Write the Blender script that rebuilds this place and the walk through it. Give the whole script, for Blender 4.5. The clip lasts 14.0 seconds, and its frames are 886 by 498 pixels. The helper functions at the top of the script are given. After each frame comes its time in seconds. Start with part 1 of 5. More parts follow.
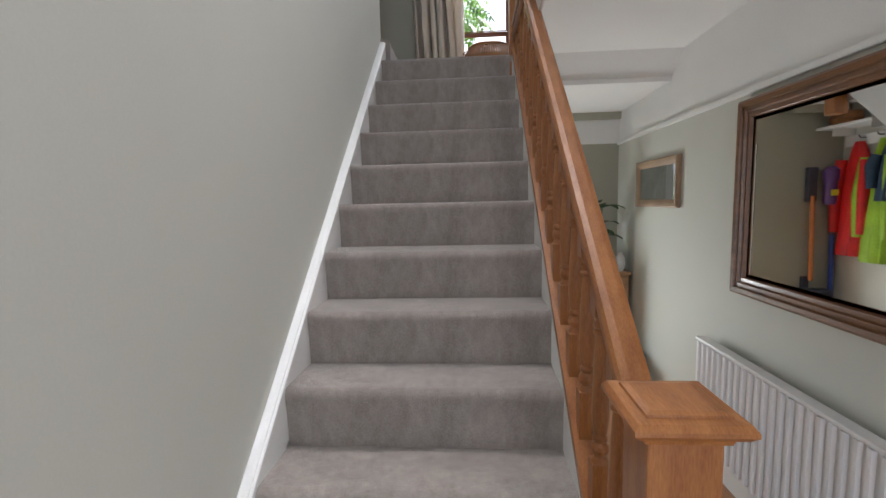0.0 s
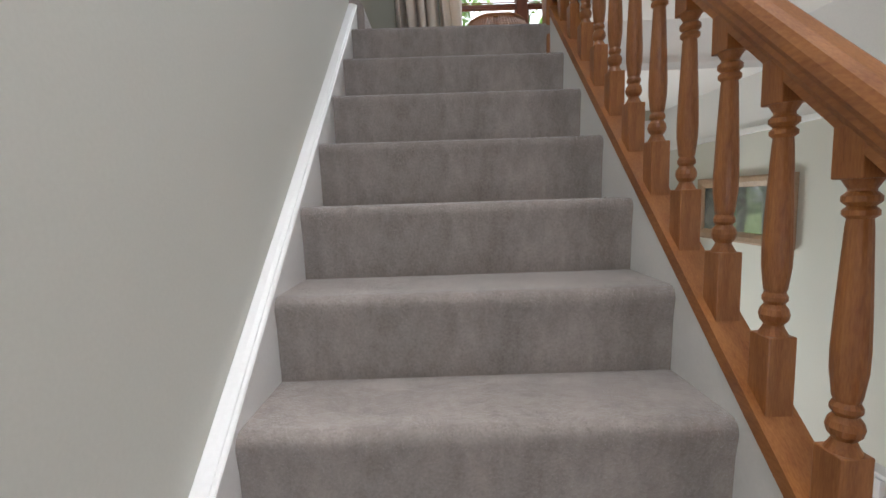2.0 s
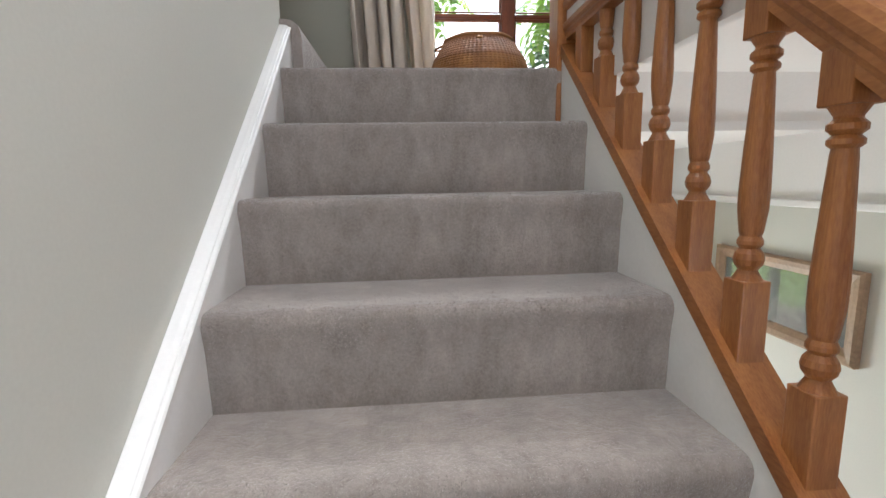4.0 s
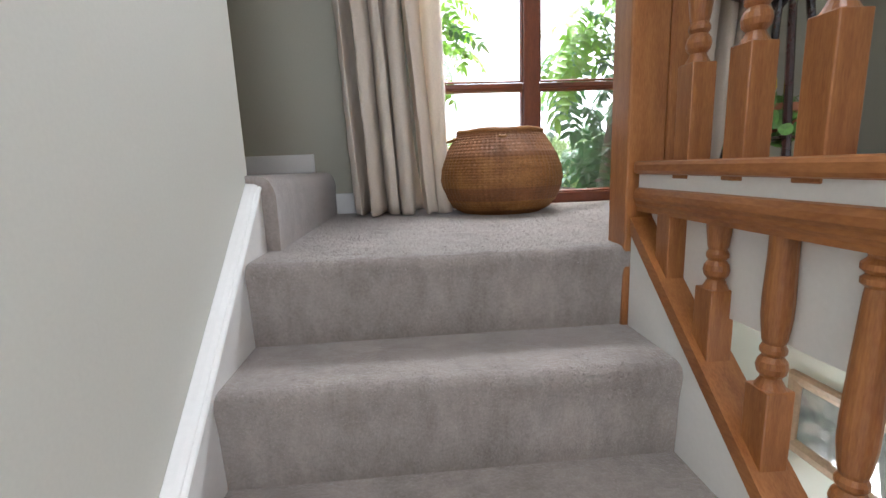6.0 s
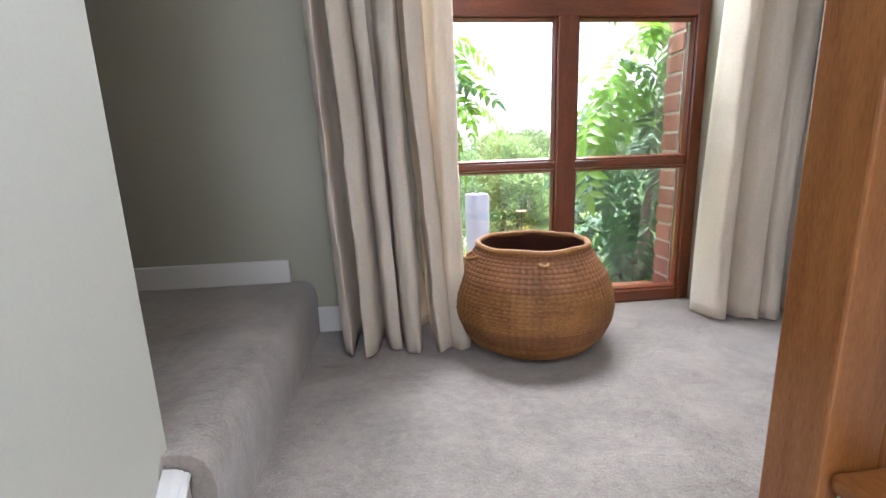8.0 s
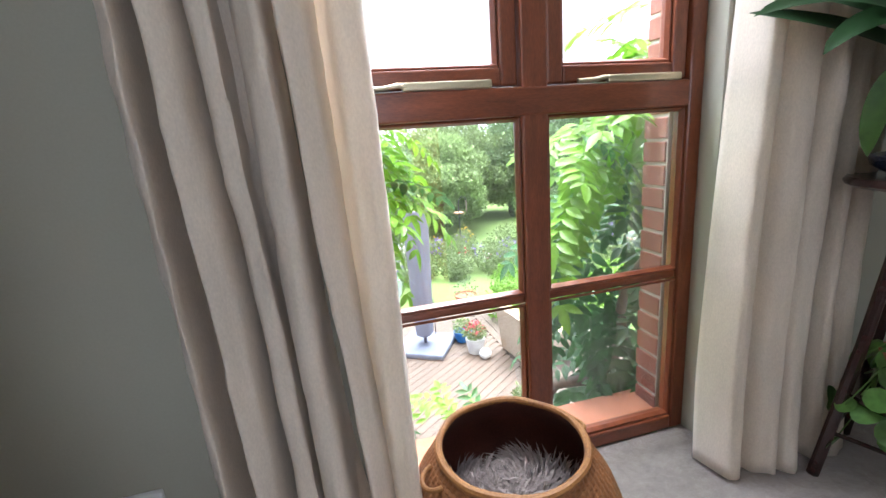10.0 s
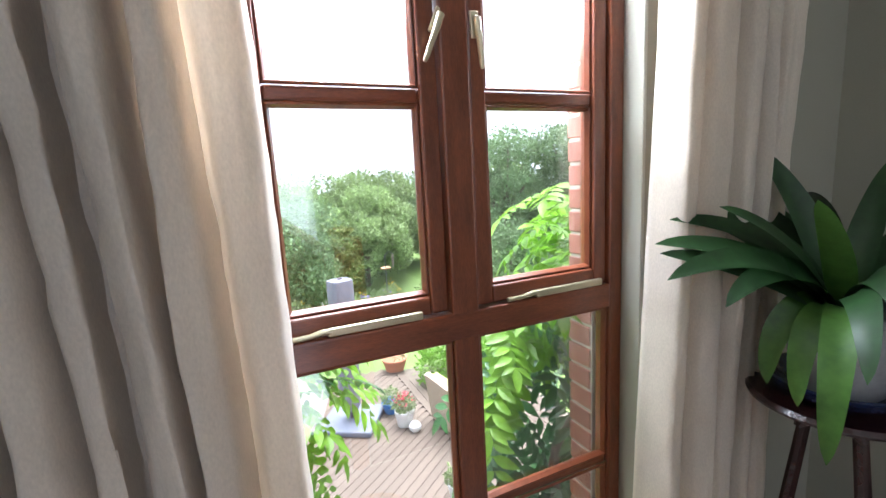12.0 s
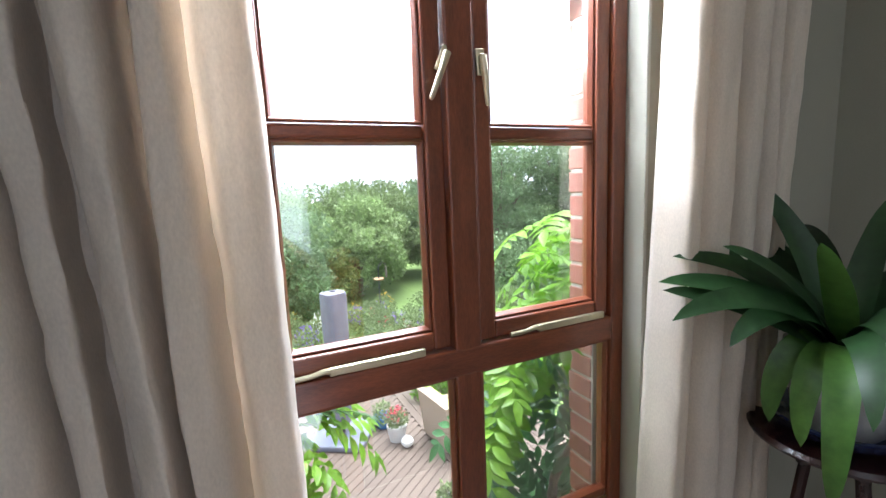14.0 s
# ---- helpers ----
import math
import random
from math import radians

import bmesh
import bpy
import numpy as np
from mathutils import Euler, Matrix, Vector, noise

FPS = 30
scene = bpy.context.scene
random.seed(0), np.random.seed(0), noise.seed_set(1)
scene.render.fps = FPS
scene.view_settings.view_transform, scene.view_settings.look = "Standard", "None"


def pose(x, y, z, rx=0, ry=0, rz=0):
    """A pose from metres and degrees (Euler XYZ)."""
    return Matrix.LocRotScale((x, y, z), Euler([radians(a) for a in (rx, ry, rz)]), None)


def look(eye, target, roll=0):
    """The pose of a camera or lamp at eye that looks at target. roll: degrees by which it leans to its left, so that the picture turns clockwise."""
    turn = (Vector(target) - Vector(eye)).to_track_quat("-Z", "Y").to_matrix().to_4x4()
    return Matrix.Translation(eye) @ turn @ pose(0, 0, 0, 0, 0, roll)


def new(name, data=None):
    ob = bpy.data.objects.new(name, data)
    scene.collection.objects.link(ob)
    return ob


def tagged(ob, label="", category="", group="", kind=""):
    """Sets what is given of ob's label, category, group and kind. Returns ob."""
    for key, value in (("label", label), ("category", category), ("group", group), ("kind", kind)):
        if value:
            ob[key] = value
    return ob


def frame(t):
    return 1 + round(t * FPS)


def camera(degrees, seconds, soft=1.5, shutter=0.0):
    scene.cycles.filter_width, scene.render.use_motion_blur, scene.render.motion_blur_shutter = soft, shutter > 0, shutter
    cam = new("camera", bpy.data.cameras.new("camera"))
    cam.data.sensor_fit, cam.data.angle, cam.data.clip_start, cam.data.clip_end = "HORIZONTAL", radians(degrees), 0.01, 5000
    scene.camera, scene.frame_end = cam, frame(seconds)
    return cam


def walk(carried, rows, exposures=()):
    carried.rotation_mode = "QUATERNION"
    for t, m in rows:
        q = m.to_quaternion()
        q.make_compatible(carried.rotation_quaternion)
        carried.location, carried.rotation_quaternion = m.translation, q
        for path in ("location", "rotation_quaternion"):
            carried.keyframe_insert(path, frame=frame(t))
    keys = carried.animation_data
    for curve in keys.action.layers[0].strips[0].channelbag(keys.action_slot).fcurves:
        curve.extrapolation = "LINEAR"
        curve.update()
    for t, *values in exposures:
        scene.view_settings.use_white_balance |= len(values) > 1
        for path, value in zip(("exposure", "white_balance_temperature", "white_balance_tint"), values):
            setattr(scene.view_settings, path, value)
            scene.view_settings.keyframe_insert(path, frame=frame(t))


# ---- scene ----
cam = camera(90.0, 14.0)

EXPOSURE = [(0, 2.0, 6000, 10), (3, 2.45, 6050, 10), (5.5, 2.85, 6000, 10), (6.5, 2.8, 5900, 10), (7.5, 2.92, 5850, 10), (10, 2.55, 5700, 10), (14, 1.98, 5700, 10)]
PATH = [
    (0, (0.637, -3.025, -0.945), (0.494, -1.041, -1.159), -1.3),
    (0.5, (0.564, -2.829, -0.944), (0.478, -0.838, -1.114), -1.5),
    (1, (0.487, -2.624, -0.915), (0.466, -0.632, -1.089), -1.7),
    (1.5, (0.445, -2.299, -0.892), (0.419, -0.306, -1.058), -1.9),
    (2, (0.4, -2.014, -0.75), (0.403, -0.026, -0.973), -1.8),
    (2.5, (0.372, -1.861, -0.614), (0.437, 0.119, -0.888), -1.8),
    (3, (0.378, -1.711, -0.539), (0.499, 0.265, -0.821), -1.5),
    (5.3, (0.413, -1.082, 0.005), (0.597, 0.879, -0.344), -1.4),
    (5.5, (0.399, -1.036, 0.063), (0.583, 0.923, -0.291), -1.9),
    (6, (0.396, -0.96, 0.194), (0.54, 1.002, -0.171), -2.2),
    (6.5, (0.43, -0.782, 0.288), (0.554, 1.177, -0.096), -1.8),
    (7, (0.405, -0.675, 0.372), (0.528, 1.285, -0.003), -1.3),
    (7.5, (0.358, -0.571, 0.528), (0.48, 1.386, 0.139), -1.4),
    (7.7, (0.356, -0.521, 0.559), (0.506, 1.433, 0.16), -1.6),
    (9.8, (0.411, 0.035, 0.981), (0.868, 1.909, 0.453), -3.7),
    (10, (0.444, 0.069, 1.014), (0.921, 1.952, 0.535), -4.2),
    (10.5, (0.46, 0.178, 1.122), (1.082, 2.017, 0.642), -3.9),
    (11, (0.451, 0.192, 1.262), (1.138, 2.017, 0.816), -3.4),
    (11.5, (0.481, 0.189, 1.375), (1.234, 2.003, 0.995), -3.4),
    (12, (0.506, 0.2, 1.47), (1.315, 2.0, 1.146), -3.1),
    (12.5, (0.497, 0.207, 1.544), (1.35, 1.997, 1.29), -2.9),
    (13, (0.496, 0.229, 1.575), (1.371, 2.012, 1.339), -2.6),
    (13.5, (0.487, 0.238, 1.548), (1.367, 2.019, 1.32), -2.7),
    (14, (0.493, 0.227, 1.533), (1.336, 2.018, 1.249), -2.4),
]
walk(cam, [(t, look(e, g, r)) for t, e, g, r in PATH], EXPOSURE)


# ---- world and light ----
world = bpy.data.worlds.new("world")
scene.world = world
world.use_nodes = True
wn = world.node_tree
sky = wn.nodes.new("ShaderNodeTexSky")
sky.sky_type, sky.sun_disc = "NISHITA", False
sky.sun_elevation, sky.sun_rotation = radians(74), radians(37)
sky.air_density, sky.dust_density, sky.ozone_density = 1.0, 6.0, 1.0
soft_sky = wn.nodes.new("ShaderNodeHueSaturation")
soft_sky.inputs["Saturation"].default_value = 0.25
at, cut, low_z, join = (wn.nodes.new("ShaderNode" + k) for k in ("TexCoord", "SeparateXYZ", "Math", "CombineXYZ"))
low_z.operation = "MAXIMUM"
low_z.inputs[1].default_value = 0.3
wn.links.new(at.outputs["Generated"], cut.inputs[0])
wn.links.new(cut.outputs["Z"], low_z.inputs[0])
for k in "XY":
    wn.links.new(cut.outputs[k], join.inputs[k])
wn.links.new(low_z.outputs[0], join.inputs["Z"])
wn.links.new(join.outputs[0], sky.inputs["Vector"])
wn.links.new(sky.outputs["Color"], soft_sky.inputs["Color"])
wn.links.new(soft_sky.outputs["Color"], wn.nodes["Background"].inputs["Color"])
wn.nodes["Background"].inputs["Strength"].default_value = 0.145


def lamp(name, kind, m, energy, color=(1, 1, 1), **more):
    data = bpy.data.lights.new(name, kind)
    data.energy, data.color = energy, color
    for key, value in more.items():
        if key == "size":
            data.shape, data.size, data.size_y = "RECTANGLE", *value
        if key == "angle":
            data.angle = value
    ob = new(name, data)
    ob.matrix_world = m
    return ob


lamp("sun", "SUN", look((3, 4, 18), (0, 0, 0)), 1.7, (1, 0.97, 0.92), angle=radians(50))
# lamps added behind: at an unseen, assumed hall door and an invented upper window
lamp("hall_door_daylight", "AREA", look((0.95, -4.42, -1.3), (1.75, -0.9, -1.5)), 2.2, (0.95, 0.97, 1), size=(1.0, 1.9))
lamp("upper_fill", "AREA", look((0.6, -4.42, 1.4), (0.6, 0, 0.3)), 1.9, (0.95, 0.97, 1), size=(1.6, 1.2))
# overhead lamp added to brighten treads and left wall; no roof light is known
lamp("stairwell_fill", "AREA", look((0.6, -1.5, 2.6), (0.5, -1.3, -1.0)), 1.9, (0.97, 0.98, 1), size=(0.9, 1.1))
lamp("garden_door_daylight", "AREA", look((1.11, 1.15, -1.9), (1.6, -1.2, -1.2)), 5.5, (0.96, 1, 0.96), size=(0.6, 0.6))
# the sky's light in the head of the landing window
lamp("landing_window_daylight", "AREA", look((1.04, 1.34, 2.05), (0.95, 0.1, 0.1)), 11.5, (0.96, 0.98, 1), size=(0.8, 0.4))


# ---- materials ----
def mat(name, color, rough=0.6, var=0.12, scale=6.0, fine=90.0, bump=0.1, metal=0.0, stretch=(1, 1, 1), coat=0.0, dark=None, island=0.0, sheen=0.0, spec=0.5, dist=0.004, trans=0.0):
    """A surface with variation at two scales and a fine relief."""
    m = bpy.data.materials.new(name)
    m.use_nodes = True
    n, l = m.node_tree.nodes, m.node_tree.links
    b = n["Principled BSDF"]
    tc, mp = n.new("ShaderNodeTexCoord"), n.new("ShaderNodeMapping")
    mp.inputs["Scale"].default_value = stretch
    l.new(tc.outputs["Object"], mp.inputs["Vector"])
    big, small = n.new("ShaderNodeTexNoise"), n.new("ShaderNodeTexNoise")
    big.inputs["Scale"].default_value, big.inputs["Detail"].default_value = scale, 5
    small.inputs["Scale"].default_value, small.inputs["Detail"].default_value = fine, 4
    l.new(mp.outputs[0], big.inputs["Vector"]), l.new(mp.outputs[0], small.inputs["Vector"])
    add = n.new("ShaderNodeMath")
    add.operation = "MULTIPLY_ADD"
    add.inputs[1].default_value = 0.45
    half = n.new("ShaderNodeMath")
    half.operation = "MULTIPLY"
    half.inputs[1].default_value = 0.55
    l.new(big.outputs["Fac"], half.inputs[0])
    l.new(small.outputs["Fac"], add.inputs[0]), l.new(half.outputs[0], add.inputs[2])
    ramp = n.new("ShaderNodeValToRGB")
    lo = dark or tuple(c * (1 - 2 * var) for c in color)
    hi = color if dark else tuple(min(1, c * (1 + 1.6 * var)) for c in color)
    ramp.color_ramp.elements[0].position, ramp.color_ramp.elements[1].position = 0.32, 0.68
    ramp.color_ramp.elements[0].color, ramp.color_ramp.elements[1].color = (*lo, 1), (*hi, 1)
    l.new(add.outputs[0], ramp.inputs[0])
    out = ramp.outputs["Color"]
    if island:
        info, hsv = n.new("ShaderNodeObjectInfo"), n.new("ShaderNodeHueSaturation")
        geo, pick = n.new("ShaderNodeNewGeometry"), n.new("ShaderNodeMath")
        pick.operation = "ADD"
        l.new(info.outputs["Random"], pick.inputs[0]), l.new(geo.outputs["Random Per Island"], pick.inputs[1])
        mr = n.new("ShaderNodeMapRange")
        mr.inputs[1].default_value, mr.inputs[2].default_value = 0, 2
        mr.inputs[3].default_value, mr.inputs[4].default_value = 1 - island, 1 + island
        l.new(pick.outputs[0], mr.inputs[0]), l.new(mr.outputs[0], hsv.inputs["Value"])
        l.new(out, hsv.inputs["Color"])
        out = hsv.outputs["Color"]
    l.new(out, b.inputs["Base Color"])
    b.inputs["Roughness"].default_value, b.inputs["Metallic"].default_value = rough, metal
    b.inputs["Coat Weight"].default_value, b.inputs["Sheen Weight"].default_value = coat, sheen
    b.inputs["Coat Roughness"].default_value = 0.15
    b.inputs["Specular IOR Level"].default_value = spec
    if bump:
        bp = n.new("ShaderNodeBump")
        bp.inputs["Strength"].default_value, bp.inputs["Distance"].default_value = bump, dist
        l.new(add.outputs[0], bp.inputs["Height"]), l.new(bp.outputs[0], b.inputs["Normal"])
    if trans:
        tr, mx = n.new("ShaderNodeBsdfTranslucent"), n.new("ShaderNodeMixShader")
        mx.inputs[0].default_value = trans
        l.new(out, tr.inputs["Color"])
        l.new(b.outputs[0], mx.inputs[1]), l.new(tr.outputs[0], mx.inputs[2])
        l.new(mx.outputs[0], n["Material Output"].inputs["Surface"])
    return m


def glass_pane(name, tint=(1, 1, 1), gloss=0.06):
    m = bpy.data.materials.new(name)
    m.use_nodes = True
    n, l = m.node_tree.nodes, m.node_tree.links
    n.remove(n["Principled BSDF"])
    t, g, mx, fr = n.new("ShaderNodeBsdfTransparent"), n.new("ShaderNodeBsdfGlossy"), n.new("ShaderNodeMixShader"), n.new("ShaderNodeLayerWeight")
    t.inputs["Color"].default_value = (*tint, 1)
    g.inputs["Roughness"].default_value = 0.02
    up, low = n.new("ShaderNodeMath"), n.new("ShaderNodeMath")
    up.operation, low.operation = "POWER", "MULTIPLY_ADD"
    up.inputs[1].default_value = 4.0
    low.inputs[1].default_value, low.inputs[2].default_value = 0.8, gloss
    fr.inputs["Blend"].default_value = 0.5
    l.new(fr.outputs["Facing"], up.inputs[0]), l.new(up.outputs[0], low.inputs[0])
    l.new(low.outputs[0], mx.inputs[0]), l.new(t.outputs[0], mx.inputs[1]), l.new(g.outputs[0], mx.inputs[2])
    l.new(mx.outputs[0], n["Material Output"].inputs["Surface"])
    return m


WALL = mat("wall_paint", (0.6, 0.595, 0.535), 0.75, 0.02, 1.5, 160, 0.12, dist=0.002)
# WALL's paint again, darkened in colour for the backlit window end
SAGE_SHADED = mat("shaded_sage_paint", (0.4, 0.385, 0.31), 0.75, 0.025, 1.5, 160, 0.12, dist=0.002)
WHITE = mat("white_paint", (0.8, 0.79, 0.77), 0.45, 0.02, 3, 120, 0.05, dist=0.001)
CEIL = mat("ceiling_paint", (0.78, 0.76, 0.73), 0.85, 0.02, 2, 100, 0.1)
PINE = mat("orange_pine", (0.43, 0.175, 0.05), 0.38, 0.2, 5, 60, 0.06, stretch=(7, 7, 1), coat=0.2, dark=(0.22, 0.07, 0.016))
PINE_Y = mat("orange_pine_along", (0.43, 0.175, 0.05), 0.4, 0.2, 5, 60, 0.06, stretch=(7, 1, 3), coat=0.15, dark=(0.22, 0.07, 0.016))
MAHOG = mat("mahogany_stain", (0.25, 0.068, 0.026), 0.32, 0.2, 5, 70, 0.08, stretch=(6, 6, 1), coat=0.3, dark=(0.11, 0.027, 0.011))
MAHOG_X = mat("mahogany_stain_across", (0.25, 0.068, 0.026), 0.32, 0.2, 5, 70, 0.08, stretch=(1, 6, 6), coat=0.3, dark=(0.11, 0.027, 0.011))
LINEN = mat("cream_linen", (0.9, 0.82, 0.72), 0.9, 0.06, 7, 260, 0.4, sheen=0.2, trans=0.42, stretch=(1, 1, 0.5))
CANE = mat("woven_cane", (0.42, 0.19, 0.05), 0.6, 0.25, 12, 160, 0.4, dark=(0.16, 0.06, 0.015), island=0.15)
CANE_DARK = mat("dark_cane", (0.24, 0.095, 0.03), 0.6, 0.2, 12, 160, 0.4, island=0.15)
# for the basket's inside, much darker and redder than the outer weave
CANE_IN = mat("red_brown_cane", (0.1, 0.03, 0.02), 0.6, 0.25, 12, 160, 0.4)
GLASS = glass_pane("window_glass", (1, 1, 1), 0.11)
BRASS = mat("pale_brass", (0.62, 0.55, 0.38), 0.35, 0.06, 20, 200, 0.04, metal=0.9)
BRICK = mat("red_brick", (0.26, 0.1, 0.072), 0.9, 0.2, 14, 120, 0.5, island=0.3)
MORTAR = mat("mortar", (0.42, 0.38, 0.33), 0.95, 0.12, 10, 150, 0.5)
DECK = mat("weathered_decking", (0.135, 0.102, 0.075), 0.8, 0.14, 3, 60, 0.3, stretch=(1, 8, 1), island=0.16)
GRASS = mat("lawn", (0.15, 0.23, 0.055), 0.95, 0.2, 0.35, 30, 0.5)
LAMINATE = mat("wood_floor", (0.38, 0.17, 0.07), 0.4, 0.18, 3, 50, 0.05, stretch=(6, 1, 1))
MIRROR = mat("mirror_silver", (0.9, 0.9, 0.9), 0.02, 0.0, 3, 3, 0, metal=1.0)
OAK = mat("dark_oak_moulding", (0.24, 0.11, 0.045), 0.4, 0.2, 5, 70, 0.1, stretch=(6, 1, 6), dark=(0.12, 0.05, 0.018), coat=0.2)
LIGHT_OAK = mat("light_oak", (0.42, 0.25, 0.13), 0.5, 0.15, 6, 80, 0.1, stretch=(1, 6, 6))
RADIATOR = mat("radiator_enamel", (0.82, 0.81, 0.82), 0.3, 0.015, 3, 90, 0.02)
DARK_WOOD = mat("dark_stand_wood", (0.035, 0.012, 0.01), 0.25, 0.3, 8, 60, 0.05, coat=0.5)
TERRACOTTA = mat("terracotta", (0.5, 0.2, 0.11), 0.85, 0.12, 12, 150, 0.2)
GLAZE = mat("grey_glaze", (0.42, 0.42, 0.43), 0.25, 0.08, 10, 60, 0.03, coat=0.4)
BLUE_GLAZE = mat("dark_blue_glaze", (0.02, 0.03, 0.08), 0.15, 0.2, 10, 60, 0.03, coat=0.5)
BLUE_POT = mat("bright_blue_glaze", (0.05, 0.2, 0.55), 0.3, 0.1, 10, 60, 0.03)
WHITE_POT = mat("white_ceramic", (0.7, 0.7, 0.68), 0.4, 0.05, 8, 60, 0.03)
SOIL = mat("soil", (0.05, 0.035, 0.025), 1.0, 0.3, 30, 200, 0.6)
CLIVIA = mat("dark_strap_leaf", (0.022, 0.062, 0.016), 0.48, 0.22, 9, 40, 0.1, stretch=(1, 1, 1), trans=0.1, island=0.4)
PALE_LEAF = mat("young_strap_leaf", (0.075, 0.17, 0.03), 0.45, 0.2, 9, 40, 0.1, trans=0.15, island=0.3)
PILEA = mat("round_coin_leaf", (0.1, 0.22, 0.045), 0.35, 0.2, 15, 60, 0.05, trans=0.2, island=0.35)
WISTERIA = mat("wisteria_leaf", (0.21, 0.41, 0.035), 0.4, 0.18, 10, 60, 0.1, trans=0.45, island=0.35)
# same leaf again, with the shade of the lower growth put into its colour
WISTERIA_SHADE = mat("shaded_wisteria_leaf", (0.06, 0.16, 0.05), 0.35, 0.2, 10, 60, 0.1, trans=0.35, island=0.4)
TREE_LEAF = mat("orchard_leaf", (0.27, 0.36, 0.14), 0.6, 0.2, 0.6, 8, 0, trans=0.3, island=0.45)
TREE_LEAF_B = mat("hedge_leaf", (0.22, 0.32, 0.15), 0.6, 0.2, 0.6, 8, 0, trans=0.3, island=0.45)
BARK = mat("bark", (0.19, 0.155, 0.12), 0.95, 0.25, 9, 60, 0.6)
PETAL_W = mat("white_petal", (0.8, 0.78, 0.72), 0.6, 0.05, 9, 40, 0, trans=0.3)
PETAL_P = mat("purple_petal", (0.28, 0.2, 0.5), 0.6, 0.1, 9, 40, 0, trans=0.3)
PETAL_R = mat("red_petal", (0.65, 0.06, 0.1), 0.6, 0.1, 9, 40, 0, trans=0.3)
PETAL_Y = mat("yellow_petal", (0.75, 0.5, 0.04), 0.6, 0.1, 9, 40, 0, trans=0.3)
COVER = mat("grey_cover_cloth", (0.22, 0.22, 0.27), 0.8, 0.08, 4, 120, 0.3)
SLATE = mat("grey_plastic_base", (0.16, 0.175, 0.22), 0.6, 0.08, 4, 90, 0.1)
WICKER = mat("garden_wicker", (0.42, 0.33, 0.24), 0.8, 0.2, 30, 160, 0.6, stretch=(1, 1, 3))
CUSHION = mat("lime_cushion", (0.55, 0.58, 0.2), 0.9, 0.06, 6, 150, 0.2)
FLEECE = mat("grey_fleece", (0.36, 0.3, 0.28), 0.95, 0.2, 20, 150, 0, island=0.3)
RED_CLOTH = mat("red_nylon", (0.6, 0.012, 0.012), 0.55, 0.15, 8, 80, 0.2)
GREEN_CLOTH = mat("lime_nylon", (0.32, 0.5, 0.03), 0.55, 0.15, 8, 80, 0.2)
NAVY_CLOTH = mat("navy_cloth", (0.03, 0.06, 0.11), 0.7, 0.15, 8, 80, 0.2)
PLASTIC = mat("grey_plastic", (0.07, 0.065, 0.09), 0.4, 0.1, 8, 80, 0.03)
PURPLE = mat("purple_plastic", (0.12, 0.05, 0.2), 0.35, 0.1, 8, 80, 0.03)
ORANGE_METAL = mat("copper_tube", (0.6, 0.22, 0.08), 0.35, 0.1, 8, 80, 0.03, metal=0.6)
BLUE_TUBE = mat("blue_tube", (0.03, 0.07, 0.35), 0.4, 0.1, 8, 80, 0.03)
YELLOW = mat("yellow_sticker", (0.8, 0.75, 0.05), 0.5, 0.04, 8, 80, 0)
TEAL = mat("teal_fabric", (0.03, 0.2, 0.2), 0.85, 0.1, 8, 120, 0.2)
PICTURE = mat("dark_print", (0.2, 0.21, 0.18), 0.6, 0.4, 7, 30, 0, dark=(0.05, 0.05, 0.045))
PALE_GOLD = mat("limed_wood", (0.36, 0.24, 0.15), 0.5, 0.15, 6, 80, 0.1)
RUG = mat("striped_rug", (0.4, 0.3, 0.28), 0.95, 0.2, 20, 150, 0.4)


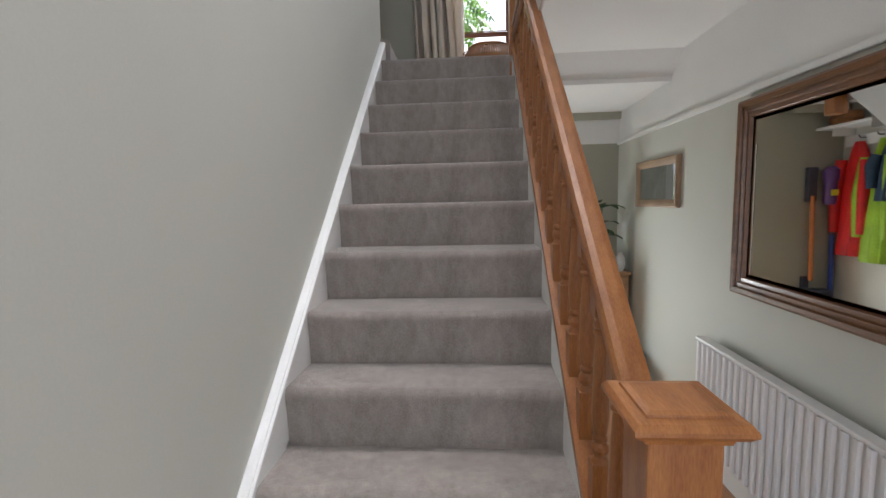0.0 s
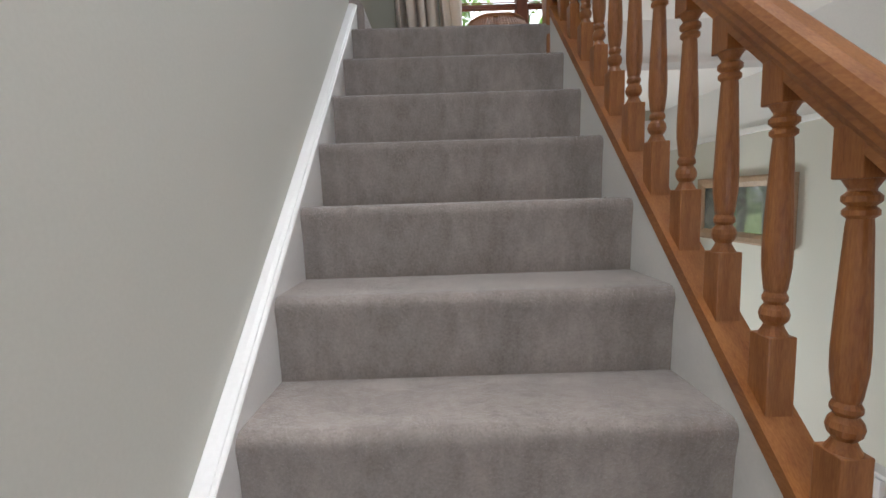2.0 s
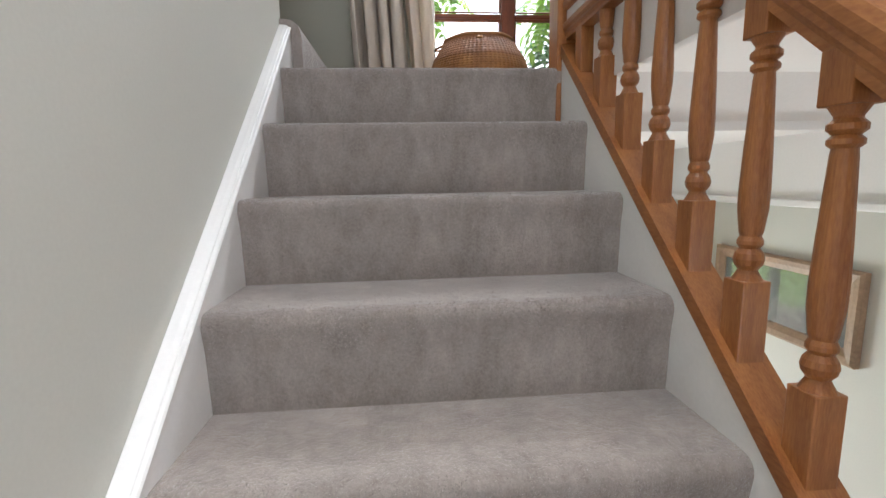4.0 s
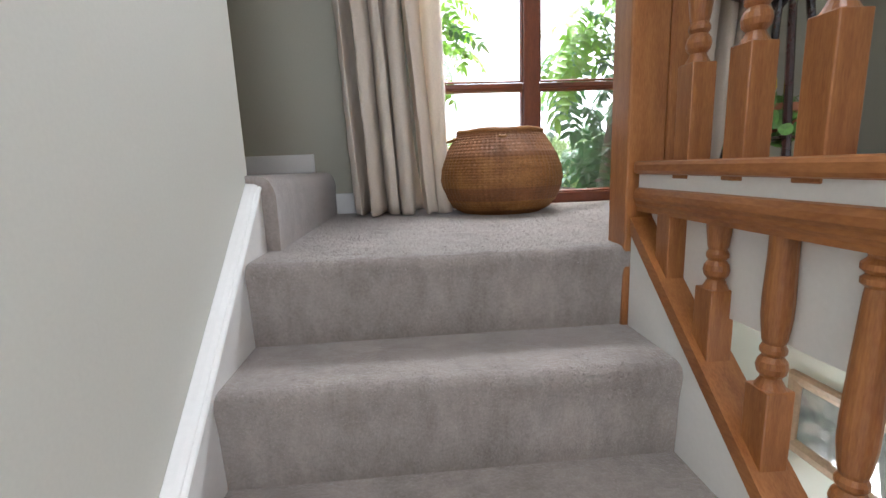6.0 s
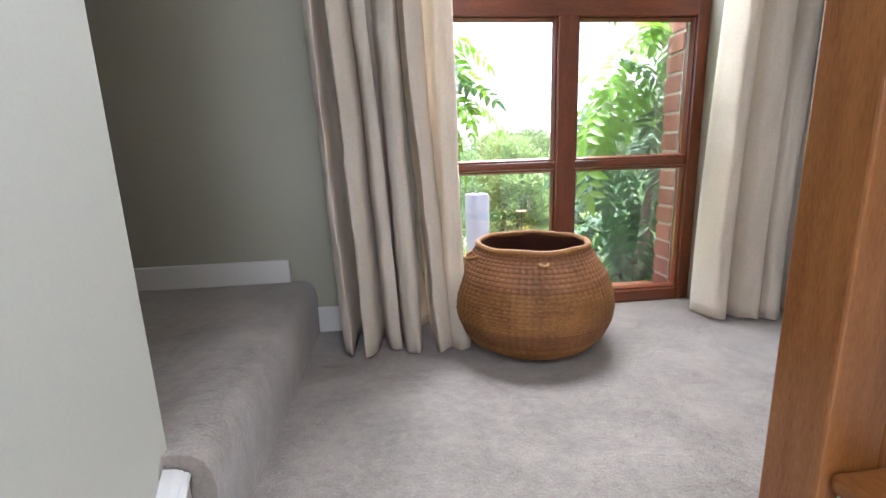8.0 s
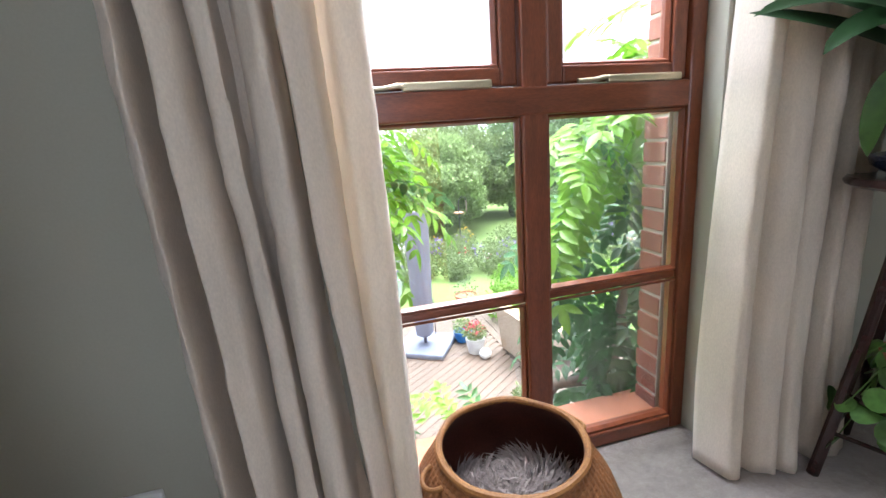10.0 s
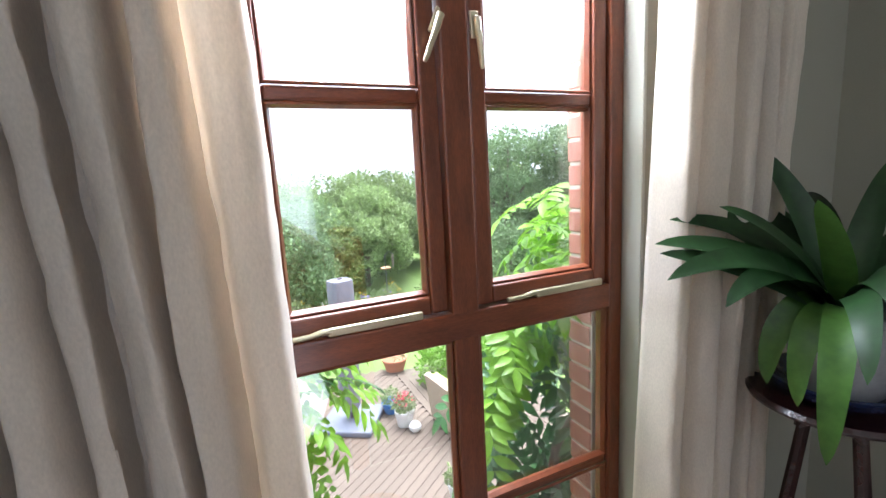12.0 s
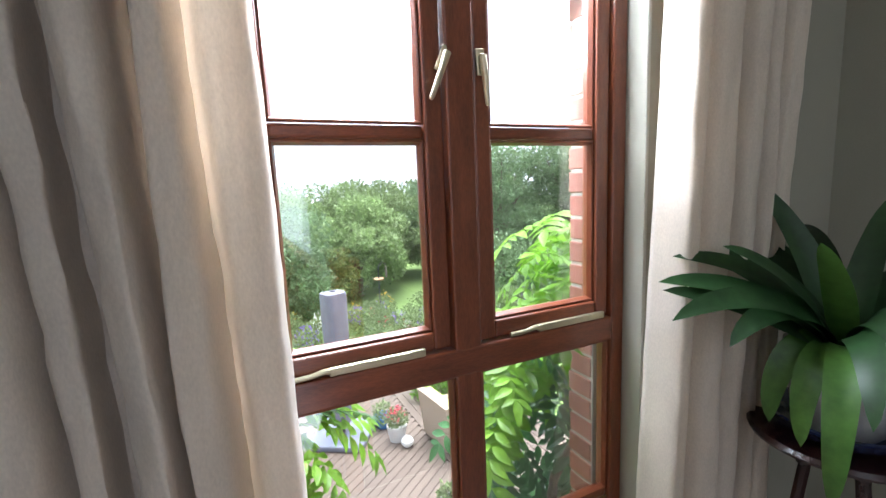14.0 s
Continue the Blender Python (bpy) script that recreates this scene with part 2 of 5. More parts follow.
def carpet_material(name, color):
    """Cut pile: brushed patches, tufts and fibre speckle."""
    m = bpy.data.materials.new(name)
    m.use_nodes = True
    n, l = m.node_tree.nodes, m.node_tree.links
    b = n["Principled BSDF"]
    tc = n.new("ShaderNodeTexCoord")
    total = None
    for scale, stretch, weight, detail in ((8, (1, 1, 0.3), 0.34, 3), (38, (1, 1, 0.5), 0.26, 3), (160, (1, 1, 1), 0.22, 2), (620, (1, 1, 1), 0.18, 1)):
        mp, tx, mu = n.new("ShaderNodeMapping"), n.new("ShaderNodeTexNoise"), n.new("ShaderNodeMath")
        mp.inputs["Scale"].default_value = stretch
        tx.inputs["Scale"].default_value, tx.inputs["Detail"].default_value = scale, detail
        mu.operation = "MULTIPLY_ADD"
        mu.inputs[1].default_value = weight
        mu.inputs[2].default_value = 0
        l.new(tc.outputs["Object"], mp.inputs["Vector"]), l.new(mp.outputs[0], tx.inputs["Vector"]), l.new(tx.outputs["Fac"], mu.inputs[0])
        if total is not None:
            l.new(total, mu.inputs[2])
        total = mu.outputs[0]
    geo, isl = n.new("ShaderNodeNewGeometry"), n.new("ShaderNodeMath")
    isl.operation = "MULTIPLY_ADD"
    isl.inputs[1].default_value = 0.05
    l.new(geo.outputs["Random Per Island"], isl.inputs[0]), l.new(total, isl.inputs[2])
    ramp = n.new("ShaderNodeValToRGB")
    ramp.color_ramp.elements[0].position, ramp.color_ramp.elements[1].position = 0.38, 0.7
    ramp.color_ramp.elements[0].color = (*(c * 0.64 for c in color), 1)
    ramp.color_ramp.elements[1].color = (*(min(1, c * 1.3) for c in color), 1)
    l.new(isl.outputs[0], ramp.inputs[0]), l.new(ramp.outputs[0], b.inputs["Base Color"])
    bp = n.new("ShaderNodeBump")
    bp.inputs["Strength"].default_value, bp.inputs["Distance"].default_value = 1.0, 0.009
    l.new(total, bp.inputs["Height"]), l.new(bp.outputs[0], b.inputs["Normal"])
    b.inputs["Roughness"].default_value, b.inputs["Specular IOR Level"].default_value = 1.0, 0.1
    b.inputs["Sheen Weight"].default_value, b.inputs["Sheen Roughness"].default_value = 0.6, 0.35
    return m


CARPET = carpet_material("taupe_carpet", (0.33, 0.288, 0.262))


# ---- shape helpers ----
def mesh_of(bm, name, smooth=False):
    bmesh.ops.recalc_face_normals(bm, faces=bm.faces)
    me = bpy.data.meshes.new(name)
    bm.to_mesh(me)
    bm.free()
    if smooth:
        me.shade_smooth()
        me.set_sharp_from_angle(angle=radians(38))
    return me


def part(name, bm, material, parent=None, label="", smooth=False):
    """One mesh object, under its thing when a parent is given."""
    me = mesh_of(bm, name, smooth)
    for one in material if isinstance(material, tuple) else (material,):
        me.materials.append(one)
    ob = new(name, me)
    if parent is not None:
        ob.parent = parent
    if label:
        ob["label"] = label
    return ob


def thing(name, label, category, m=None, group="", kind=""):
    ob = new(name)
    ob.empty_display_size = 0.1
    if m is not None:
        ob.matrix_world = m
    return tagged(ob, label, category, group, kind)


def structure(ob, label, category="structure"):
    return tagged(ob, label, category, "", "structure")


def box(lo, hi, bevel=0.0, bm=None):
    fresh = bm is None
    bm = bm or bmesh.new()
    r = bmesh.ops.create_cube(bm, size=1)
    for v in r["verts"]:
        for k in range(3):
            v.co[k] = lo[k] + (v.co[k] + 0.5) * (hi[k] - lo[k])
    if bevel:
        edges = {e for v in r["verts"] for e in v.link_edges}
        bmesh.ops.bevel(bm, geom=list(edges), offset=bevel, segments=2, affect="EDGES", profile=0.5)
    return bm


def extrude(profile, a, b, bm=None):
    """A closed outline (list of 3-vectors at offset zero) swept from offset a to b."""
    bm = bm or bmesh.new()
    p0 = [bm.verts.new(Vector(p) + Vector(a)) for p in profile]
    p1 = [bm.verts.new(Vector(p) + Vector(b)) for p in profile]
    k = len(profile)
    for i in range(k):
        bm.faces.new((p0[i], p0[(i + 1) % k], p1[(i + 1) % k], p1[i]))
    bm.faces.new(p0[::-1]), bm.faces.new(p1)
    return bm


def lathe(profile, seg=20, bm=None, at=(0, 0, 0), close=True):
    """Turned shape from (radius, height) pairs."""
    bm = bm or bmesh.new()
    rings = []
    for r, z in profile:
        rings.append([bm.verts.new((at[0] + r * math.cos(2 * math.pi * i / seg), at[1] + r * math.sin(2 * math.pi * i / seg), at[2] + z)) for i in range(seg)])
    for q, w in zip(rings, rings[1:]):
        for i in range(seg):
            bm.faces.new((q[i], q[(i + 1) % seg], w[(i + 1) % seg], w[i]))
    if close:
        bm.faces.new(rings[0][::-1]), bm.faces.new(rings[-1])
    return bm


def tube(points, radius, seg=8, bm=None):
    """A round rod along points; radius a number or one per point."""
    bm = bm or bmesh.new()
    pts = [Vector(p) for p in points]
    rad = radius if isinstance(radius, (list, tuple)) else [radius] * len(pts)
    rings, side = [], None
    for i, p in enumerate(pts):
        way = (pts[min(i + 1, len(pts) - 1)] - pts[max(i - 1, 0)]).normalized()
        if side is None:
            side = way.orthogonal().normalized()
        side = (side - way * side.dot(way)).normalized()
        up = way.cross(side)
        rings.append([bm.verts.new(p + (side * math.cos(2 * math.pi * k / seg) + up * math.sin(2 * math.pi * k / seg)) * rad[i]) for k in range(seg)])
    for q, w in zip(rings, rings[1:]):
        for k in range(seg):
            bm.faces.new((q[k], q[(k + 1) % seg], w[(k + 1) % seg], w[k]))
    bm.faces.new(rings[0][::-1]), bm.faces.new(rings[-1])
    return bm


# ---- plan: z = 0 is the half landing, the hall floor lies 13 risers below ----
RISE, GOING, STEPS = 0.19, 0.2165, 13
FLOOR = -RISE * STEPS
SLOPE = RISE / GOING
XL, XR = 0.036, 0.897            # inner faces of the strings
WALL_X, BACK_Y = 1.95, 1.10     # right wall of the hall, window wall
UPPER = 0.18                    # upper floor
TOP = 2.55
WIN_L, WIN_R, WIN_T = 0.47, 1.525, 2.3

# ---- setting ----
structure(part("wall_left", box((-0.12, -4.6, FLOOR), (0, 0.19, TOP)), WALL), "pale grey-green painted plaster wall beside the stairs", "wall")
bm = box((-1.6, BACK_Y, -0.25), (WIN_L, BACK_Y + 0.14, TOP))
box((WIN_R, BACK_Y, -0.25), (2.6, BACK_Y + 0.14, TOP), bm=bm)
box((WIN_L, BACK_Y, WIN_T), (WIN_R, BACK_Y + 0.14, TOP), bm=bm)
structure(part("wall_window", bm, SAGE_SHADED), "sage green plaster wall around the landing window, darkened as backlit", "wall")
structure(part("wall_left_lower", box((-0.12, 0.19, FLOOR), (0, 1.16, -0.03)), WALL), "pale painted wall under the landing", "wall")
structure(part("floor_landing_edge", box((0.897, 0.1, -0.03), (2.5, GOING + 0.03, 0)), CARPET), "taupe carpet on the half landing", "floor")
bm = box((-0.12, 1.16, FLOOR), (0.72, 1.24, -0.25))
box((1.5, 1.16, FLOOR), (2.6, 1.24, -0.25), bm=bm)
box((0.72, 1.16, -0.5), (1.5, 1.24, -0.25), bm=bm)
structure(part("wall_hall_back", bm, SAGE_SHADED), "sage green back wall of the hall, darkened as backlit", "wall")
bm = box((WALL_X, -4.6, FLOOR), (WALL_X + 0.12, 1.16, -0.46))
structure(part("wall_hall_right", bm, WALL), "pale painted hall wall below a picture rail", "wall")
bm = box((WALL_X, -4.6, -0.46), (WALL_X + 0.12, 1.16, -0.004))
structure(part("wall_hall_frieze", bm, WHITE), "white painted wall above the picture rail", "wall")
structure(part("wall_hall_back_frieze", box((0.95, 1.15, -0.46), (WALL_X, 1.16, -0.19)), WHITE), "white band above the picture rail", "wall")
bm = box((WALL_X - 0.022, -4.6, -0.475), (WALL_X, 1.15, -0.445), 0.006)
structure(part("picture_rail", bm, WHITE), "white moulded picture rail along the hall wall", "trim")
# assumed side wall, set in to keep light off the landing's right corner
structure(part("wall_upper_right", box((2.5, -4.6, -0.25), (2.6, BACK_Y, TOP)), SAGE_SHADED), "plain assumed upper wall beside the landing", "wall")
# unseen ceiling, with a hole made for the added overhead lamp
bm = box((-1.6, -4.6, TOP), (0.1, BACK_Y + 0.14, TOP + 0.1))
box((1.1, -4.6, TOP), (2.6, BACK_Y + 0.14, TOP + 0.1), bm=bm)
box((0.1, -4.6, TOP), (1.1, -2.1, TOP + 0.1), bm=bm)
box((0.1, -0.9, TOP), (1.1, BACK_Y + 0.14, TOP + 0.1), bm=bm)
structure(part("ceiling", bm, CEIL), "white ceiling with an added, unseen light opening over the stairwell", "ceiling")
structure(part("wall_passage_left", box((-1.7, 0.0, 0), (-1.6, BACK_Y, TOP)), SAGE_SHADED), "plain wall closing the side passage", "wall")
structure(part("wall_passage_front", box((-1.6, 0.07, 0), (-0.12, 0.19, TOP)), SAGE_SHADED), "plain wall of the side passage", "wall")
# unseen wall behind, with openings for the assumed hall door and the added upper lamp
bm = box((-0.12, -4.6, FLOOR), (0.4, -4.5, -0.3))
box((1.5, -4.6, FLOOR), (WALL_X + 0.12, -4.5, -0.3), bm=bm)
box((-0.12, -4.6, -0.3), (2.6, -4.5, 0.6), bm=bm)
box((-0.12, -4.6, 0.6), (-0.1 + 0.02, -4.5, TOP), bm=bm)
box((1.5, -4.6, 0.6), (2.6, -4.5, TOP), bm=bm)
box((-0.12, -4.6, 2.0), (2.6, -4.5, TOP), bm=bm)
structure(part("wall_behind", bm, WALL), "plain wall behind the hall", "wall")
structure(part("floor_hall", box((-0.12, -4.6, FLOOR - 0.1), (WALL_X + 0.12, 1.16, FLOOR)), LAMINATE), "warm wooden hall floor", "floor")
# slabs
structure(part("ceiling_hall", box((0.97, -4.6, -0.03), (WALL_X, -0.02, -0.004)), CEIL), "white hall ceiling", "ceiling")
structure(part("ceiling_hall_low", box((0.95, 0.1, -0.19), (WALL_X, 1.16, -0.03)), CEIL), "lower white ceiling under the landing", "ceiling")
bm = extrude([(0, -0.1, -0.004), (0, 0.14, -0.19), (0, 0.14, -0.004)], (0.96, 0, 0), (WALL_X, 0, 0))
structure(part("ceiling_bulkhead", bm, CEIL), "sloping white bulkhead between two ceilings", "ceiling")
structure(part("floor_upper", box((0.97, -4.6, 0.0), (2.5, 0.1, UPPER), 0.012), CARPET), "pale grey carpeted upper floor", "floor")
structure(part("floor_landing", box((0.06, GOING + 0.03, -0.03), (2.5, BACK_Y + 0.065, 0)), CARPET), "taupe carpet on the half landing", "floor")
bm = extrude([(0.068, 0, 0.0), (0.07, 0, 0.13), (0.066, 0, 0.155), (0.057, 0, 0.174), (0.042, 0, 0.186), (0.02, 0, 0.19), (-1.6, 0, 0.19), (-1.6, 0, 0)], (0, 0.172, 0), (0, BACK_Y, 0))
structure(part("step_side", bm, CARPET, None, "", True), "carpeted step up from the landing into the passage", "step")
structure(part("baseboard", box((-1.6, BACK_Y - 0.016, 0.19), (-0.012, BACK_Y, 0.27), 0.004), WHITE), "white painted baseboard above the side step", "trim")
structure(part("baseboard", box((0.07, BACK_Y - 0.016, 0), (WIN_L - 0.1, BACK_Y, 0.092), 0.004), WHITE), "white painted baseboard on the landing", "trim")

# ---- staircase ----
stairs = thing("staircase", "straight staircase with taupe carpet and white strings", "staircase")
prof = [(0, 0.012, -RISE), (0, 0.006, -0.07), (0, 0.001, -0.04), (0, -0.001, -0.026), (0, 0.001, -0.015), (0, 0.006, -0.007), (0, 0.014, -0.002), (0, 0.026, 0), (0, GOING + 0.03, 0), (0, GOING + 0.03, -RISE)]
bm = extrude(prof, (XL, 0, 0), (XR, 0, 0))
step0 = part("carpet_step", bm, CARPET, stairs, "", True)
for i in range(1, STEPS):
    s = new("carpet_step", step0.data)
    s.parent, s.location = stairs, (0, -i * GOING, -i * RISE)
# the landing's nosing is the top step
y0, y1 = -STEPS * GOING + 0.12, 0.17


def string_outline(x, up, down, ya, yb, zb=None):
    return [(x, ya, max(FLOOR, SLOPE * ya - down)), (x, ya, SLOPE * ya + up), (x, yb, SLOPE * yb + up), (x, yb, SLOPE * yb - down)]


bm = extrude(string_outline(0, 0.012, 0.32, y0, 0.165), (0.001, 0, 0), (XL, 0, 0))
part("string", bm, WHITE, stairs, "white painted wall string")
ya, yb = y0, 0.168
bm = bmesh.new()
rings = []
for y in (ya, yb):
    rings.append([bm.verts.new((x, y, SLOPE * y + u)) for x, u in ((0.001, 0.012), (0.039, 0.012), (0.036, 0.016), (0.03, 0.017), (0.028, 0.02), (0.024, 0.021), (0.018, 0.023), (0.001, 0.024))])
for k in range(8):
    bm.faces.new((rings[0][k], rings[0][(k + 1) % 8], rings[1][(k + 1) % 8], rings[1][k]))
bm.faces.new(rings[0][::-1]), bm.faces.new(rings[1])
part("string_moulding", bm, WHITE, stairs)
bm = extrude(string_outline(0, 0.03, 0.28, y0, 0.0), (XR, 0, 0), (0.943, 0, 0))
part("string", bm, WHITE, stairs, "white painted outer string")
bm = extrude(string_outline(0, 0.066, -0.03, y0, 0.0), (XR - 0.004, 0, 0), (0.963, 0, 0))
part("string_capping", bm, PINE_Y, stairs, "orange varnished wooden capping")
bm = extrude([(0, -2.36, SLOPE * -2.36 - 0.3), (0, -2.36, SLOPE * -2.36 - 0.28), (0, 0.03, -0.22), (0, 0.1, -0.195), (0, 0.1, -0.2), (0, 0, -0.3)], (0.005, 0, 0), (0.93, 0, 0))
part("soffit", bm, WHITE, stairs, "white plaster underside")
bm = box((0.005, 0.1, -0.19), (0.95, 1.16, -0.16))
structure(part("ceiling_cupboard", bm, WHITE), "white ceiling of the recess under the landing", "ceiling")
# glazed garden door in the hall's back wall
gd = structure(thing("door_1", "white glazed garden door at the end of the hall", "door"), "white glazed garden door at the end of the hall", "door")
for lo, hi in (((0.72, 1.17, FLOOR), (0.79, 1.23, -0.5)), ((1.43, 1.17, FLOOR), (1.5, 1.23, -0.5)), ((0.79, 1.17, -0.57), (1.43, 1.23, -0.5)), ((0.79, 1.17, FLOOR), (1.43, 1.23, FLOOR + 0.2)), ((1.09, 1.172, FLOOR + 0.2), (1.13, 1.228, -0.57))):
    part("door_frame", box(lo, hi, 0.005), WHITE, gd)
part("pane", box((0.79, 1.197, FLOOR + 0.2), (1.09, 1.201, -0.57)), GLASS, gd).visible_shadow = False
part("pane", box((1.13, 1.197, FLOOR + 0.2), (1.43, 1.201, -0.57)), GLASS, gd).visible_shadow = False

# ---- balustrades ----
BX = 0.93


def baluster_bm(height, head, base=0.11):
    """Square blocks at foot and head with a turned shaft; cut off at height. head: where the top block starts."""
    bm = box((-0.0225, -0.0225, -0.035), (0.0225, 0.0225, min(base, height)), 0.002)
    if height > base + 0.01:
        b, t = base, head
        shaft = [(0.0215, b), (0.016, b + 0.01), (0.0135, b + 0.016), (0.0195, b + 0.024), (0.0215, b + 0.033), (0.0195, b + 0.042), (0.014, b + 0.05), (0.018, b + 0.056), (0.018, b + 0.062),
                 (0.0145, b + 0.069), (0.0165, b + 0.075), (0.0205, b + 0.11), (0.021, b + 0.14), (0.019, (b + t) / 2 + 0.02), (0.0145, t - 0.06), (0.0135, t - 0.05), (0.019, t - 0.045), (0.019, t - 0.039),
                 (0.014, t - 0.034), (0.0205, t - 0.028), (0.0205, t - 0.021), (0.0145, t - 0.015), (0.0145, t - 0.012), (0.0215, t)]
        cut = [p for p in shaft if p[1] < height]
        if height < t:
            cut.append((cut[-1][0], height))
        lathe(cut, 18, bm)
    if height > head + 0.01:
        box((-0.0225, -0.0225, head), (0.0225, 0.0225, height), 0.002, bm)
    return bm


def rail_profile(w, h):
    """Moulded handrail section, centred over its underside."""
    return [(-w * 0.34, 0), (-w * 0.34, h * 0.16), (-w * 0.42, h * 0.3), (-w * 0.42, h * 0.42), (-w * 0.5, h * 0.55), (-w * 0.5, h * 0.75), (-w * 0.42, h * 0.92), (-w * 0.2, h),
            (w * 0.2, h), (w * 0.42, h * 0.92), (w * 0.5, h * 0.75), (w * 0.5, h * 0.55), (w * 0.42, h * 0.42), (w * 0.42, h * 0.3), (w * 0.34, h * 0.16), (w * 0.34, 0)]


def newel(z0, z1, w, cap, x, y, label):
    h, c = w / 2, cap / 2
    post = part("newel_post", box((-h, -h, z0), (h, h, z1 - 0.022), 0.004), PINE, rail, label)
    post.location = (x, y, 0)
    bm = bmesh.new()
    rings = []
    for half, z in ((h - 0.002, z1 - 0.036), (h + 0.006, z1 - 0.034), (h + 0.008, z1 - 0.026), (c - 0.008, z1 - 0.022), (c, z1 - 0.014), (c, z1 - 0.008), (c - 0.006, z1), (c - 0.02, z1 + 0.001), (c - 0.021, z1 + 0.005), (c - 0.03, z1 + 0.007)):
        rings.append([bm.verts.new((sx * half, sy * half, z)) for sx, sy in ((-1, -1), (1, -1), (1, 1), (-1, 1))])
    for q, r in zip(rings, rings[1:]):
        for k in range(4):
            bm.faces.new((q[k], q[(k + 1) % 4], r[(k + 1) % 4], r[k]))
    bm.faces.new(rings[0][::-1]), bm.faces.new(rings[-1])
    part("cap", bm, PINE_Y, post, "moulded square cap")


rail = thing("stair_balustrade", "varnished orange pine balustrade with turned balusters", "balustrade")
BEND, RAIL_Z = -0.585, 0.08     # where the sloping rail turns level, and its underside there
low_y = -2.40
sec = rail_profile(0.064, 0.07)
bm = bmesh.new()
rings = []
HR = 0.055                       # height of the level rail
for k in range(3):
    ring = []
    for u, v in sec:
        if k == 0:
            y = low_y + 0.03
            ring.append((BX + u, y, RAIL_Z - 0.01 + SLOPE * (y - BEND) + v * 1.3))
        else:
            y = BEND + (-0.01 + v * 1.3 - v * HR / 0.07) * -1 / SLOPE if k == 1 else 0.0
            ring.append((BX + u, y, RAIL_Z + v * HR / 0.07))
    rings.append([bm.verts.new(c) for c in ring])
for q, w in zip(rings, rings[1:]):
    for k in range(len(sec)):
        bm.faces.new((q[k], q[(k + 1) % len(sec)], w[(k + 1) % len(sec)], w[k]))
bm.faces.new(rings[0][::-1]), bm.faces.new(rings[-1])
part("handrail", bm, PINE_Y, rail)
SPACE = 0.135
k = 0
y = -0.105
while y > low_y + 0.08:
    foot = SLOPE * y + 0.066
    under = RAIL_Z + 0.004 if y > BEND else RAIL_Z + SLOPE * (y - BEND)
    b = part("baluster", baluster_bm(under - foot + 0.01, 0.47), PINE, rail)
    b.location = (BX, y, foot)
    y -= SPACE
newel(FLOOR, -1.225, 0.096, 0.148, 0.904, -2.42, "square newel post with a moulded cap")
newel(-0.45, 1.25, 0.085, 0.125, 0.925, 0.045, "square newel post at the landing")
part("cover_strip", box((BX - 0.02, BEND, 0.13), (BX + 0.03, 0.0, 0.164)), WHITE, rail, "white painted strip above the rail")
upper = thing("landing_balustrade", "varnished pine balustrade along the upper floor's edge", "balustrade")
bm = box((BX - 0.036, -3.6, 0.162), (BX + 0.05, 0.0, 0.19), 0.008)
part("base_rail", bm, PINE_Y, upper)
part("fascia", box((0.944, -4.4, -0.085), (0.968, 0.0, 0.162)), WHITE, upper, "white painted fascia board")
part("half_newel", box((0.97, 0.006, 0.1), (1.028, 0.094, 1.2), 0.006), PINE, upper, "square half post beside the newel")
bm = bmesh.new()
extrude([(BX + u, 0, 1.02 + v) for u, v in sec], (0, -3.6, 0), (0, 0.0, 0), bm)
part("handrail", bm, PINE_Y, upper)
first = None
for i in range(26):
    if first is None:
        first = part("baluster", baluster_bm(0.835, 0.7, 0.17), PINE, upper)
        ob = first
    else:
        ob = new("baluster", first.data)
        ob.parent = upper
    ob.location = (BX, -0.15 - i * 0.135, 0.19)

# ---- window ----
win = structure(thing("window_1", "tall mahogany-stained wooden casement window reaching the floor", "window"), "tall mahogany-stained wooden casement window reaching the floor", "window")
FY0, FY1 = 1.165, 1.225
MX = 0.995


def wbar(name, lo, hi, across=False, bev=0.006, parent=win):
    return part(name, box(lo, hi, bev), MAHOG_X if across else MAHOG, parent)


def beads(parent, x0, x1, z0, z1, y):
    """A chamfered glazing bead round one pane, mitred at its corners."""
    bm = bmesh.new()
    rings = []
    for inset, deep in ((0.0, 0.004), (0.004, 0.0), (0.007, 0.001), (0.013, 0.014), (0.013, 0.02)):
        rings.append([bm.verts.new((xx, y + deep, zz)) for xx, zz in ((x0 + inset, z0 + inset), (x1 - inset, z0 + inset), (x1 - inset, z1 - inset), (x0 + inset, z1 - inset))])
    for q, w in zip(rings, rings[1:]):
        for k in range(4):
            bm.faces.new((q[k], q[(k + 1) % 4], w[(k + 1) % 4], w[k]))
    part("glazing_bead", bm, MAHOG, parent)


wbar("window_frame", (WIN_L, FY0, 0), (WIN_L + 0.05, FY1, WIN_T))
wbar("window_frame", (WIN_R - 0.05, FY0, 0), (WIN_R, FY1, WIN_T))
wbar("window_frame", (WIN_L + 0.05, FY0, 0), (WIN_R - 0.05, FY1, 0.05), True)
wbar("window_frame", (WIN_L + 0.05, FY0, WIN_T - 0.05), (WIN_R - 0.05, FY1, WIN_T), True)
wbar("mullion", (MX - 0.0375, FY0 - 0.002, 0.05), (MX + 0.0375, FY1, WIN_T - 0.05))
wbar("transom", (WIN_L + 0.05, FY0 - 0.004, 1.058), (WIN_R - 0.05, FY1 + 0.02, 1.13), True)
